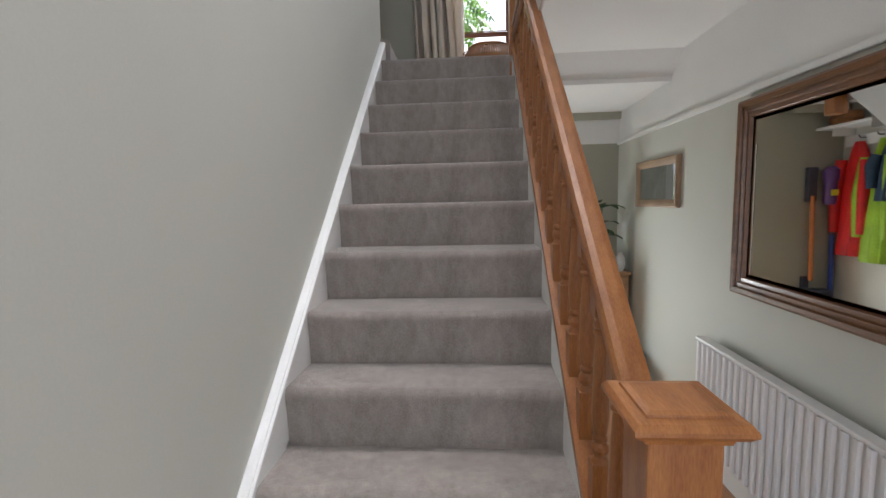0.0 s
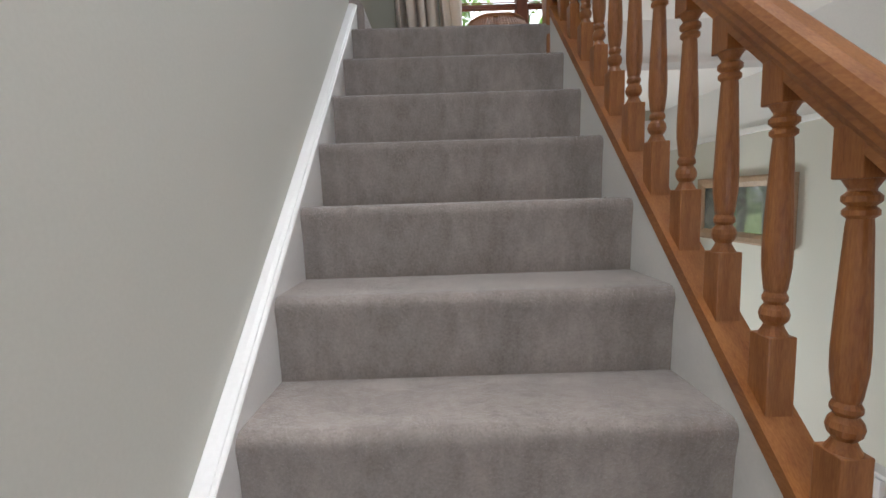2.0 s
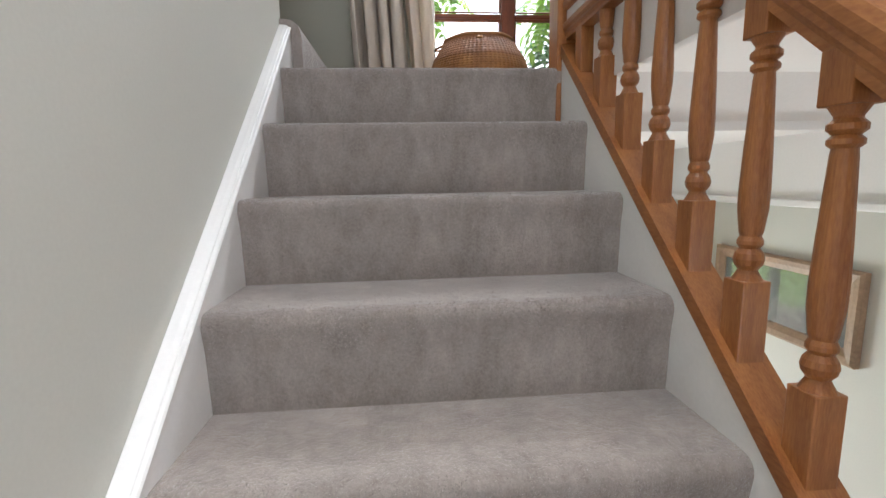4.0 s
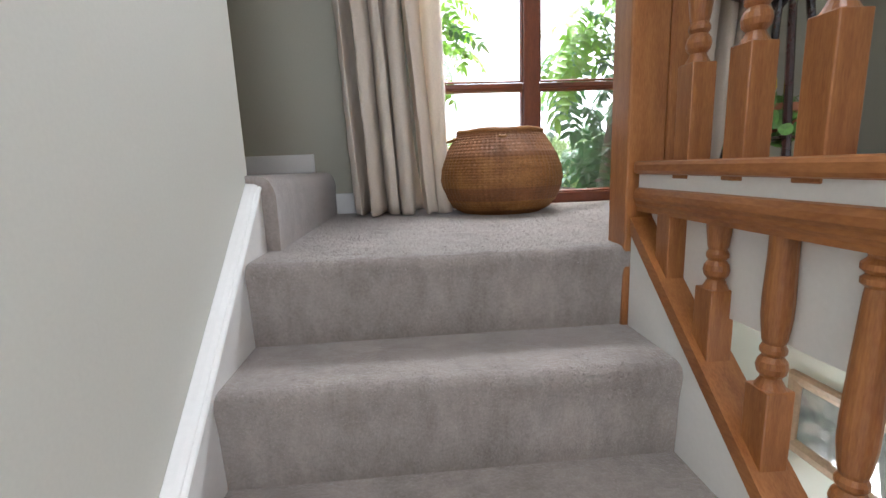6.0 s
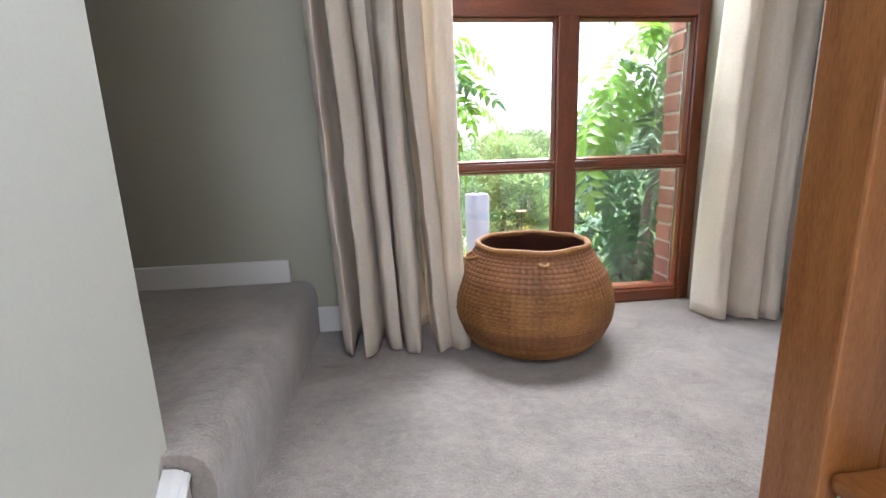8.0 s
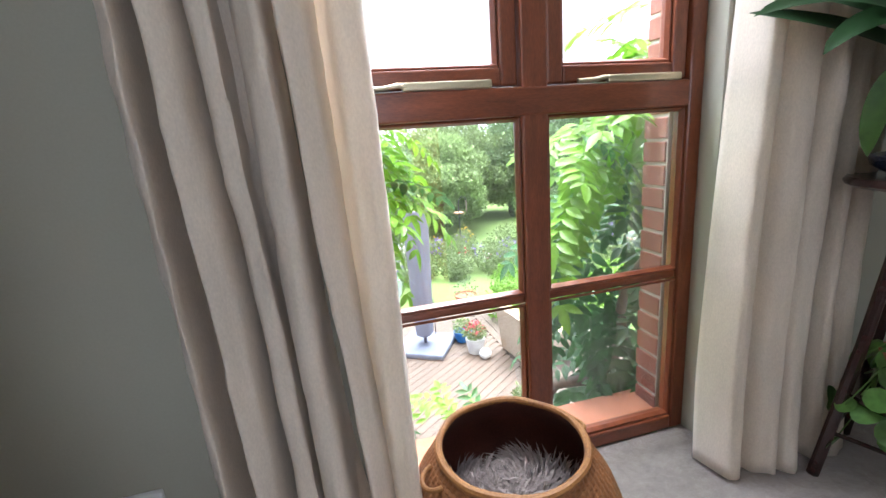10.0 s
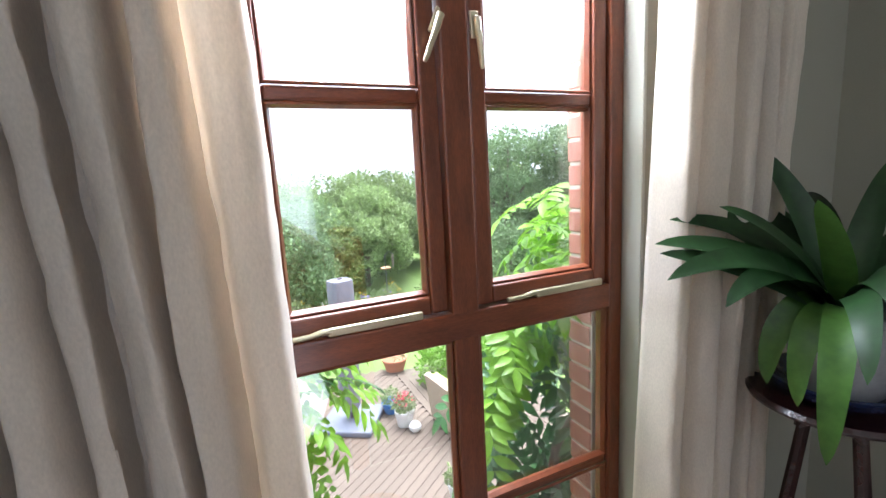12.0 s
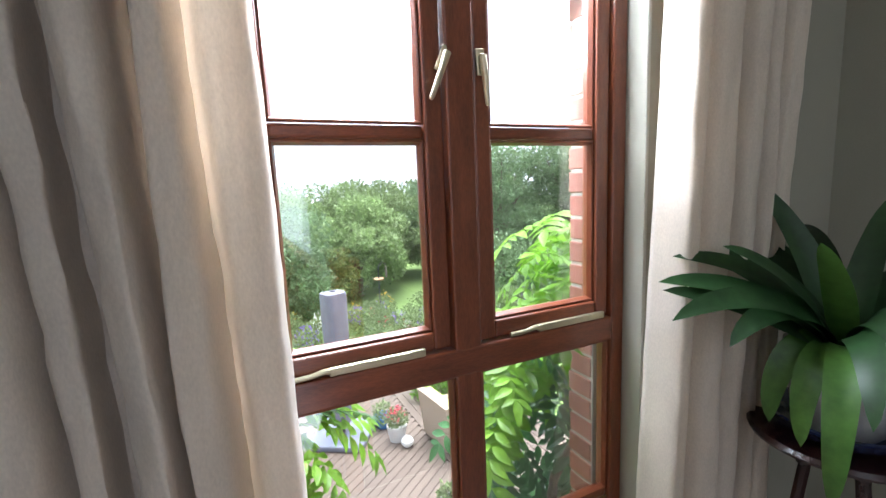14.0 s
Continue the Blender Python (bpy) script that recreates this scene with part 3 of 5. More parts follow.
for a, b in ((WIN_L + 0.05, MX - 0.0375), (MX + 0.0375, WIN_R - 0.05)):
    wbar("glazing_bar", (a, FY0 + 0.012, 0.538), (b, FY1 - 0.01, 0.566), True, 0.008)
    part("pane", box((a, 1.193, 0.05), (b, 1.197, 1.058)), GLASS, win).visible_shadow = False
    # casement
    s = 1 if a < MX - 0.1 else -1
    hinge = a if s > 0 else b
    cas = part("casement", box((a + 0.004, FY0 + 0.012, 1.134), (a + 0.05, FY1 + 0.012, WIN_T - 0.054), 0.006), MAHOG, win)
    wbar("stile", (b - 0.05, FY0 + 0.012, 1.134), (b - 0.004, FY1 + 0.012, WIN_T - 0.054), parent=cas)
    wbar("casement_rail", (a + 0.05, FY0 + 0.012, 1.134), (b - 0.05, FY1 + 0.012, 1.18), True, parent=cas)
    wbar("casement_rail", (a + 0.05, FY0 + 0.012, WIN_T - 0.1), (b - 0.05, FY1 + 0.012, WIN_T - 0.054), True, parent=cas)
    wbar("glazing_bar", (a + 0.05, FY0 + 0.024, 1.64), (b - 0.05, FY1, 1.672), True, 0.008, parent=cas)
    for y0, y1, z0, z1 in ((a, b, 0.05, 0.538), (a, b, 0.566, 1.058)):
        beads(win, y0, y1, z0, z1, FY0 + 0.008)
    for z0, z1 in ((1.18, 1.64), (1.672, WIN_T - 0.1)):
        beads(cas, a + 0.05, b - 0.05, z0, z1, FY0 + 0.022)
    part("pane", box((a + 0.05, 1.203, 1.18), (b - 0.05, 1.207, WIN_T - 0.1)), GLASS, cas).visible_shadow = False


# hardware of the window
for x0, x1, z, tilt in ((0.56, 0.878, 1.1305, 0.0), (1.12, 1.445, 1.1305, 0.0)):
    stay = thing("window_stay", "pale brass casement stay resting on the transom", "window stay", pose(x0, FY0 + 0.006, z), "casement stays")
    bm = box((0.09, -0.01, 0), (x1 - x0, 0.004, 0.02), 0.004)
    part("bar", bm, BRASS, stay)
    part("bar_end", tube([(0.1, -0.003, 0.011), (0.08, -0.004, 0.014), (0.05, -0.005, 0.009), (0, -0.005, 0.008)], [0.008, 0.007, 0.006, 0.006], 10), BRASS, stay)
    for k in (0.35, 0.62):
        part("pin", lathe([(0.009, -0.014), (0.009, -0.008), (0.004, -0.006), (0.004, 0.002), (0.006, 0.004)], 12, None, ((x1 - x0) * k, 0.004, 0)), BRASS, stay)
for x, tilt in ((0.955, 24), (1.052, -4)):
    latch = thing("window_latch", "pale brass casement latch hanging on the stile", "window latch", pose(x, FY0 + 0.002, 1.815, 0, tilt, 0), "casement latches")
    part("plate", box((-0.012, -0.004, -0.03), (0.012, 0.004, 0.03), 0.003), BRASS, latch)
    part("lever", tube([(0, -0.012, 0.012), (0, -0.017, -0.03), (0, -0.018, -0.095), (0, -0.018, -0.102)], [0.0095, 0.008, 0.006, 0.004], 10), BRASS, latch)
    part("knuckle", lathe([(0.009, 0), (0.009, 0.012), (0.005, 0.016)], 12, None, (0, -0.01, 0.0)), BRASS, latch)

# white painted reveal beside the window and outer sill
structure(part("window_reveal", box((WIN_R + 0.001, BACK_Y - 0.002, 0), (WIN_R + 0.012, BACK_Y + 0.14, WIN_T), 0.003), WALL), "pale painted window reveal", "trim")
structure(part("window_reveal", box((WIN_L - 0.012, BACK_Y - 0.002, 0), (WIN_L - 0.001, BACK_Y + 0.14, WIN_T), 0.003), WALL), "pale painted window reveal", "trim")
structure(part("window_sill", box((WIN_L, 1.23, -0.02), (WIN_R, 1.4, 0.012), 0.006), TERRACOTTA), "red tiled outer window sill", "window sill")

# brick outer leaf: mortar core, bricks proud at the reveals
outer = box((WIN_R - 0.028, 1.262, FLOOR), (3.3, 1.36, TOP))
box((-1.7, 1.262, FLOOR), (WIN_L + 0.028, 1.36, TOP), bm=outer)
box((WIN_L + 0.028, 1.262, -0.5), (WIN_R - 0.028, 1.36, -0.03), bm=outer)
box((WIN_L + 0.028, 1.262, FLOOR), (0.72, 1.36, -0.5), bm=outer)
box((WIN_L + 0.028, 1.262, WIN_T - 0.05), (WIN_R - 0.028, 1.36, TOP), bm=outer)
brickwork = structure(part("wall_outer", outer, MORTAR), "red brick outer wall with pale mortar joints", "wall")

# ---- curtains ----


def curtain(name, xs, tops, y, folds, depth, label, seed, zt=2.34, puddle=0.0):
    """A hanging cloth: xs and tops give its edges at the floor and at the rod, folds its wave count."""
    bm = bmesh.new()
    nu, nv = folds * 24, 64
    rng = random.Random(seed)
    wid = [rng.uniform(0.5, 1.9) for _ in range(folds)]
    wid[-1] = max(wid) * 1.15
    tot = sum(wid)
    edges = [0]
    for w in wid:
        edges.append(edges[-1] + w / tot)
    amp = [rng.uniform(0.45, 1.3) for _ in range(folds + 1)]
    drift = [rng.uniform(-1, 1) for _ in range(folds + 1)]
    grid = []
    for j in range(nv + 1):
        v = j / nv
        z = v * zt
        row = []
        for i in range(nu + 1):
            k = min(i // 24, folds - 1)
            f = (i - 24 * k) / 24
            lean = 0.05 * math.sin(2.6 * v + drift[k] * 3) * (1 - v) * drift[k]
            u = edges[k] + (edges[k + 1] - edges[k]) * f
            x = xs[0] + (xs[1] - xs[0]) * u
            x += (tops[0] + (tops[1] - tops[0]) * u - x) * v ** 0.8 + lean
            a = amp[k] * (1 - f) + amp[min(k + 1, folds)] * f
            slit = 1.1 if k == folds - 1 and f > 0.5 else 2.0
            shape = -1 + slit * abs(math.cos(math.pi * f)) ** 14 + 0.3 * (2 * f - 1) ** 2
            yy = y + depth * a * shape * (0.85 + 0.3 * (1 - v))
            x += 0.25 * depth * drift[k] * abs(math.cos(math.pi * f)) ** 3
            crease = 0.015 * noise.noise(Vector((u * 7 + seed, v * 4, seed))) + 0.006 * noise.noise(Vector((u * 18 + seed, v * 26, 3))) + 0.0022 * noise.noise(Vector((u * 40, v * 70, seed)))
            yy += crease - puddle * (1 - v) ** 8
            x += crease * 0.7
            row.append(bm.verts.new((x, yy, 0.008 + z + (0.02 * max(0, noise.noise(Vector((u * 9, 2, seed)))) * (1 - v) ** 12))))
        grid.append(row)
    for j in range(nv):
        for i in range(nu):
            bm.faces.new((grid[j][i], grid[j][i + 1], grid[j + 1][i + 1], grid[j + 1][i]))
    ob = part(name, bm, LINEN, None, "", True)
    sol = ob.modifiers.new("thick", "SOLIDIFY")
    sol.thickness = 0.003
    return tagged(ob, label, "curtain", "landing curtains")


curtain("curtain", (0.17, 0.585), (0.09, 0.545), 0.985, 6, 0.08, "cream linen curtain hanging in deep folds beside the window", 3, puddle=0.06)
curtain("curtain", (1.41, 1.86), (1.54, 2.03), 1.0, 5, 0.06, "cream linen curtain drawn back beside the window", 12, puddle=0.05)
rod = thing("curtain_rod", "dark wooden curtain pole above the window", "curtain pole", pose(1.0, 0.98, 2.36))
part("pole", tube([(-1.05, 0, 0), (1.1, 0, 0)], 0.014, 12), DARK_WOOD, rod)
for s in (-0.98, 1.03):
    part("bracket", box((s - 0.01, 0, -0.02), (s + 0.01, 0.12, 0.02), 0.003), DARK_WOOD, rod)

# ---- basket with a fleece in it ----
bk = thing("basket", "round woven cane basket with small looped handles on the carpet", "basket", pose(0.783, 0.897, 0))
OUT = [(0.165, 0.004), (0.2, 0.022), (0.228, 0.055), (0.247, 0.1), (0.253, 0.14), (0.247, 0.185), (0.228, 0.235), (0.197, 0.285), (0.172, 0.322)]


def along(prof, t):
    t *= len(prof) - 1
    i = min(int(t), len(prof) - 2)
    f = t - i
    return [prof[i][k] * (1 - f) + prof[i + 1][k] * f for k in (0, 1)]


def woven(t0, t1, rows, ribs, relief, seg):
    bm = bmesh.new()
    rings = []
    for j in range(rows * 3 + 1):
        r, z = along(OUT, t0 + (t1 - t0) * j / (rows * 3))
        bulge = (0.0, 1.0, 0.8)[j % 3]
        ring = []
        for i in range(seg):
            a = 2 * math.pi * i / seg
            w = math.cos(ribs * a + (math.pi if (j // 3) % 2 else 0) * 0.25)
            ring.append(bm.verts.new(((r + relief * (bulge * 0.8 + 0.6 * w)) * math.cos(a), (r + relief * (bulge * 0.8 + 0.6 * w)) * math.sin(a), z)))
        rings.append(ring)
    for q, w in zip(rings, rings[1:]):
        for i in range(seg):
            bm.faces.new((q[i], q[(i + 1) % seg], w[(i + 1) % seg], w[i]))
    return bm


part("foot_band", woven(0.0, 0.26, 7, 60, 0.0016, 240), CANE, bk, "pale golden coiled foot")
part("dark_band", woven(0.26, 0.4, 5, 72, 0.002, 288), CANE_DARK, bk, "darker brown woven band")
part("body", woven(0.4, 0.72, 11, 72, 0.002, 288), CANE, bk)
part("dark_band", woven(0.72, 1.0, 9, 72, 0.0018, 288), CANE_DARK, bk, "darker brown woven band")
part("rim", tube([(0.17 * math.cos(2 * math.pi * i / 40), 0.17 * math.sin(2 * math.pi * i / 40), 0.325 + 0.002 * math.sin(i)) for i in range(41)], 0.009, 8), CANE, bk, "thick coiled rim", True)
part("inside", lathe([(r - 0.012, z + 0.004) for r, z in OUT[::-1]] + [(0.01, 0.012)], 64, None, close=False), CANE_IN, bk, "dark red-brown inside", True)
part("bottom", lathe([(0.0, 0.002), (0.165, 0.002), (0.166, 0.006)], 48, None, close=False), CANE, bk)
for a in (15, 185, 262):
    c, s_ = math.cos(radians(a)), math.sin(radians(a))
    size = 0.012 if a == 262 else 0.036
    pts = []
    for i in range(13):
        b = math.pi * i / 12
        o = (0.186 if a != 262 else 0.196) + size * 0.9 * math.sin(b)
        side = size * math.cos(b)
        pts.append((o * c - side * s_, o * s_ + side * c, 0.3 - 0.3 * size * math.sin(b)))
    part("handle", tube(pts, 0.0055, 8), CANE, bk, "small looped cane handle", True)

rng = random.Random(5)
bm = lathe([(0.0, 0.17), (0.08, 0.162), (0.15, 0.14), (0.2, 0.1)], 24, None, (0.783, 0.897, 0), False)
for i in range(1500):
    a, r = rng.uniform(0, 2 * math.pi), 0.19 * math.sqrt(rng.random())
    p = Vector((0.783 + r * math.cos(a), 0.897 + r * math.sin(a), 0.172 - 1.2 * r * r))
    d = Vector((math.cos(a * 3 + rng.uniform(-1, 1)), math.sin(a * 3 + rng.uniform(-1, 1)), rng.uniform(0.1, 0.7))).normalized()
    n = d.orthogonal().normalized() * 0.0035
    L = rng.uniform(0.04, 0.085)
    m = p + d * L * 0.6 + Vector((0, 0, 0.006))
    e = p + d * L
    v = [bm.verts.new(c) for c in (p - n, p + n, m + n * 0.8, m - n * 0.8, e)]
    bm.faces.new(v[:4]), bm.faces.new((v[3], v[2], v[4]))
tagged(part("fleece", bm, FLEECE), "shaggy grey-brown fleece throw lying in the basket", "fleece")

# ---- plant stand and plants ----
SX, SY = 1.88, 0.775
stand = thing("plant_stand", "dark wooden plant stand with splayed legs on the landing", "plant stand", pose(SX, SY, 0))
part("top", lathe([(0.0, 0.822), (0.18, 0.822), (0.195, 0.83), (0.198, 0.838), (0.19, 0.848), (0.18, 0.846), (0.0, 0.844)], 40, None, close=False), DARK_WOOD, stand, "round moulded top", True)
for k in range(4):
    a = radians(155 + 90 * k)
    b = radians(155 + 90 * k + 90)
    part("leg", tube([(0.2 * math.cos(a), 0.2 * math.sin(a), 0.0), (0.13 * math.cos(a), 0.13 * math.sin(a), 0.4), (0.07 * math.cos(a), 0.07 * math.sin(a), 0.822)], [0.016, 0.015, 0.014], 8), DARK_WOOD, stand)
    pa, pb = Vector((0.09 * math.cos(a), 0.09 * math.sin(a), 0)), Vector((0.09 * math.cos(b), 0.09 * math.sin(b), 0))
    pts = [pa.lerp(pb, t) + Vector((0, 0, 0.76 + 0.05 * math.sin(math.pi * t))) for t in (0, 0.2, 0.4, 0.5, 0.6, 0.8, 1)]
    part("apron", tube(pts, 0.011, 8), DARK_WOOD, stand, "scalloped apron")
    qa, qb = Vector((0.175 * math.cos(a), 0.175 * math.sin(a), 0.14)), Vector((0.175 * math.cos(b), 0.175 * math.sin(b), 0.14))
    part("stretcher", tube([qa, qb], 0.006, 8), DARK_WOOD, stand)
part("shelf", lathe([(0.0, 0.245), (0.135, 0.245), (0.14, 0.252), (0.135, 0.26), (0.0, 0.26)], 32, None, close=False), DARK_WOOD, stand)

clivia = thing("clivia", "strap-leaved clivia in a grey glazed pot on the stand", "potted plant", pose(SX, SY, 0.848))
part("saucer", lathe([(0.0, 0.0), (0.11, 0.0), (0.15, 0.028), (0.158, 0.05), (0.15, 0.052), (0.12, 0.012), (0.0, 0.01)], 36, None, close=False), BLUE_GLAZE, clivia, "dark blue glazed saucer", True)
part("pot", lathe([(0.0, 0.012), (0.085, 0.012), (0.1, 0.03), (0.116, 0.17), (0.12, 0.215), (0.127, 0.222), (0.127, 0.238), (0.117, 0.241), (0.111, 0.222), (0.0, 0.205)], 36, None, close=False), GLAZE, clivia, "grey glazed pot", True)


def strap(base, way, length, width, droop, lift, roll=0.0, early=False):
    """One arching strap leaf with a folded middle."""
    bm = bmesh.new()
    w = Vector(way).normalized()
    side = w.cross(Vector((0, 0, 1))).normalized()
    rows, p, pitch, n = [], Vector(base), lift, 16
    for i in range(n + 1):
        t = i / n
        half = width * (0.55 + 0.45 * math.sin(math.pi * min(1, t * 1.15) ** 0.8)) * (1 - max(0, (t - 0.82) / 0.18) ** 2 * 0.97) / 2
        d = w * math.cos(pitch) + Vector((0, 0, math.sin(pitch)))
        up = side.cross(d)
        s2 = side * math.cos(roll) + up * math.sin(roll)
        rows.append([bm.verts.new(p + s2 * half * k + up * abs(k) * half * 0.2) for k in (-1, -0.5, 0, 0.5, 1)])
        p = p + d * length / n
        pitch -= droop / n * (2 * (1 - t) if early else 1)
    for q, r in zip(rows, rows[1:]):
        for k in range(4):
            bm.faces.new((q[k], q[k + 1], r[k + 1], r[k]))
    return bm


rng = random.Random(21)
LEAVES = [(-176, 0.26, 145, 55, 1), (-158, 0.36, 140, 50, 1), (-105, 0.36, 165, 70, 0), (170, 0.4, 75, 52, 0), (152, 0.36, 62, 62, 0), (-125, 0.40, 150, 64, 0), (-128, 0.36, 165, 66, 0), (165, 0.24, 140, 58, 1), (-140, 0.42, 175, 70, 0), (-150, 0.3, 140, 60, 0),
          (155, 0.34, 28, 36, 0), (160, 0.38, 50, 48, 0), (148, 0.31, 35, 55, 0), (165, 0.33, 45, 62, 0), (140, 0.3, 60, 70, 0), (170, 0.3, 120, 68, 0), (-170, 0.28, 40, 80, 1),
          (95, 0.4, 70, 70, 0), (70, 0.38, 60, 62, 0), (40, 0.42, 80, 66, 0), (15, 0.4, 90, 60, 0), (-10, 0.42, 100, 66, 0), (-35, 0.4, 120, 62, 0), (-60, 0.42, 140, 68, 0), (-85, 0.4, 150, 66, 0), (-75, 0.3, 60, 78, 1), (0, 0.3, 30, 82, 0), (100, 0.34, 30, 80, 0)]
for az, L, droop, lift, young in LEAVES:
    a = radians(az)
    part("leaf", strap((0.02 * math.cos(a), 0.02 * math.sin(a), 0.21), (math.cos(a), math.sin(a), 0), L * 1.46, 0.068 if young else 0.076, radians(droop), radians(lift), radians(42) * (1 if 20 < az < 175 else -1 if az < -100 and not young else 0), young == 1), PALE_LEAF if young else CLIVIA, clivia, "", True)

pilea = thing("pilea", "trailing coin-leaved plant in a terracotta pot on the lower shelf", "potted plant", pose(SX, SY - 0.01, 0.26))
part("pot", lathe([(0.0, 0.0), (0.055, 0.0), (0.072, 0.095), (0.08, 0.097), (0.084, 0.125), (0.076, 0.127), (0.068, 0.11), (0.0, 0.108)], 30, None, close=False), TERRACOTTA, pilea, "orange terracotta pot", True)


def coin_leaf(r):
    bm = bmesh.new()
    c = bm.verts.new((0, 0, -0.1 * r))
    ring = [bm.verts.new((r * math.cos(2 * math.pi * i / 12), r * 1.1 * math.sin(2 * math.pi * i / 12), 0.12 * r * math.cos(4 * math.pi * i / 12))) for i in range(12)]
    for i in range(12):
        bm.faces.new((c, ring[i], ring[(i + 1) % 12]))
    me = mesh_of(bm, "leaf", True)
    me.materials.append(PILEA)
    return me


coins = [coin_leaf(r) for r in (0.024, 0.03, 0.036)]
rng = random.Random(9)
for i in range(70):
    a = rng.uniform(120, 290) if i < 50 else rng.uniform(0, 360)
    r = rng.uniform(0.05, 0.17)
    z = 0.13 - 0.9 * max(0, r - 0.08) - rng.uniform(-0.02, 0.16) * (r / 0.12)
    end = Vector((r * math.cos(radians(a)), r * math.sin(radians(a)), max(z, -0.22)))
    ob = new("leaf", coins[i % 3])
    ob.parent = pilea
    ob.matrix_local = Matrix.Translation(end) @ Euler((rng.uniform(0.3, 1.5), rng.uniform(-0.5, 0.5), radians(a) + math.pi / 2 + rng.uniform(-0.5, 0.5))).to_matrix().to_4x4()
    if i % 2 == 0:
        mid = end * 0.55 + Vector((0, 0, 0.1))
        part("stem", tube([(0, 0, 0.1), mid, end], 0.0018, 5), PILEA, pilea)

tulip = thing("tulip_pick", "small yellow tulip-shaped pick standing in the terracotta pot", "ornament", pose(SX - 0.06, SY - 0.03, 0.365))
part("stem", tube([(0, 0, 0), (0, 0, 0.06)], 0.003, 6), PILEA, tulip)
bm = lathe([(0.004, 0.055), (0.02, 0.065), (0.026, 0.085), (0.024, 0.105)], 12, None, close=False)
for v in bm.verts:
    if v.co.z > 0.1:
        v.co.z += 0.014 * math.cos(6 * math.atan2(v.co.y, v.co.x))
part("petals", bm, PETAL_Y, tulip)

# ---- hall below ----
def frame_ring(y0, y1, z0, z1, x, steps):
    """A moulded frame on a wall facing -x: steps are (inset, proud) pairs of its section."""
    bm = bmesh.new()
    rings = []
    for inset, proud in steps:
        rings.append([bm.verts.new((x - proud, yy, zz)) for yy, zz in ((y0 + inset, z0 + inset), (y1 - inset, z0 + inset), (y1 - inset, z1 - inset), (y0 + inset, z1 - inset))])
    for q, w in zip(rings, rings[1:]):
        for k in range(4):
            bm.faces.new((q[k], q[(k + 1) % 4], w[(k + 1) % 4], w[k]))
    return bm


mirror = thing("wall_mirror", "large mirror in a stepped dark oak frame on the hall wall", "mirror", pose(WALL_X - 0.002, -1.53, -0.965))
part("frame", frame_ring(-1.0, 0.79, -0.46, 0.46, 0, [(0, 0), (0, 0.035), (0.012, 0.045), (0.03, 0.042), (0.034, 0.03), (0.055, 0.036), (0.06, 0.024), (0.08, 0.028), (0.085, 0.012), (0.1, 0.012)]), OAK, mirror)
part("glass", box((-0.012, -0.92, -0.375), (-0.006, 0.71, 0.375)), MIRROR, mirror, "silvered mirror glass")

pic = thing("picture", "framed print behind glass in a pale wooden frame", "picture", pose(WALL_X - 0.002, 0.27, -0.85))
part("frame", frame_ring(-0.36, 0.36, -0.17, 0.17, 0, [(0, 0), (0, 0.022), (0.01, 0.03), (0.03, 0.026), (0.05, 0.014), (0.055, 0.008)]), PALE_GOLD, pic)
part("print", box((-0.008, -0.31, -0.12), (-0.004, 0.31, 0.12)), PICTURE, pic)
part("glass", box((-0.013, -0.308, -0.118), (-0.010, 0.308, 0.118)), glass_pane("picture_glass", (1, 1, 1), 0.05), pic).visible_shadow = False

rad = thing("radiator", "white fluted steel panel radiator under the mirror", "radiator", pose(WALL_X - 0.03, -0.53, 0))
part("panel", box((-0.05, -1.7, -2.3), (-0.01, 0, -1.735), 0.006), RADIATOR, rad)
part("top_grille", box((-0.062, -1.705, -1.738), (-0.004, 0.004, -1.722), 0.004), RADIATOR, rad)
bm = bmesh.new()
flute = None
for i in range(33):
    pr = [(0, -0.016, 0), (-0.012, -0.009, 0), (-0.012, 0.009, 0), (0, 0.016, 0)]
    if flute is None:
        flute = part("flute", extrude(pr, (-0.05, -0.026, -2.28), (-0.05, -0.026, -1.745)), RADIATOR, rad)
    else:
        f = new("flute", flute.data)
        f.parent, f.location = rad, (0, -0.051 * i, 0)
part("valve", tube([(-0.03, 0.03, -2.47), (-0.03, 0.03, -2.25), (-0.03, 0.0, -2.24)], 0.009, 10), RADIATOR, rad, "white valve and pipe")
part("valve_head", lathe([(0.018, 0), (0.02, 0.02), (0.018, 0.05), (0.0, 0.055)], 14, None, (-0.03, 0.03, -2.24), False), RADIATOR, rad)

structure(part("baseboard", box((WALL_X - 0.018, -4.5, FLOOR), (WALL_X, 1.16, FLOOR + 0.12), 0.005), WHITE), "white painted baseboard in the hall", "trim")

cab = thing("cabinet", "light oak cabinet standing against the back wall", "cabinet", pose(1.72, 0.93, FLOOR))
part("body", box((-0.2, -0.2, 0.06), (0.2, 0.2, 0.88), 0.004), LIGHT_OAK, cab)
part("top", box((-0.215, -0.215, 0.88), (0.215, 0.215, 0.905), 0.004), LIGHT_OAK, cab)
for s in (-1, 1):
    d = part("door", box((s * 0.097 - 0.094, -0.216, 0.08), (s * 0.097 + 0.094, -0.2, 0.86), 0.003), LIGHT_OAK, cab)
    part("knob", lathe([(0.0, 0), (0.006, 0.0), (0.012, 0.012), (0.008, 0.02), (0, 0.021)], 12, None, (s * 0.03, -0.23, 0.5), False), BRASS, d)
    for k in (-0.17, 0.17):
        part("foot", box((s * 0.17 - 0.02, k - 0.02, 0), (s * 0.17 + 0.02, k + 0.02, 0.06)), LIGHT_OAK, cab)
fern = thing("house_plant", "broad-leaved house plant in a dark pot on the cabinet", "potted plant", pose(1.7, 0.9, FLOOR + 0.905))
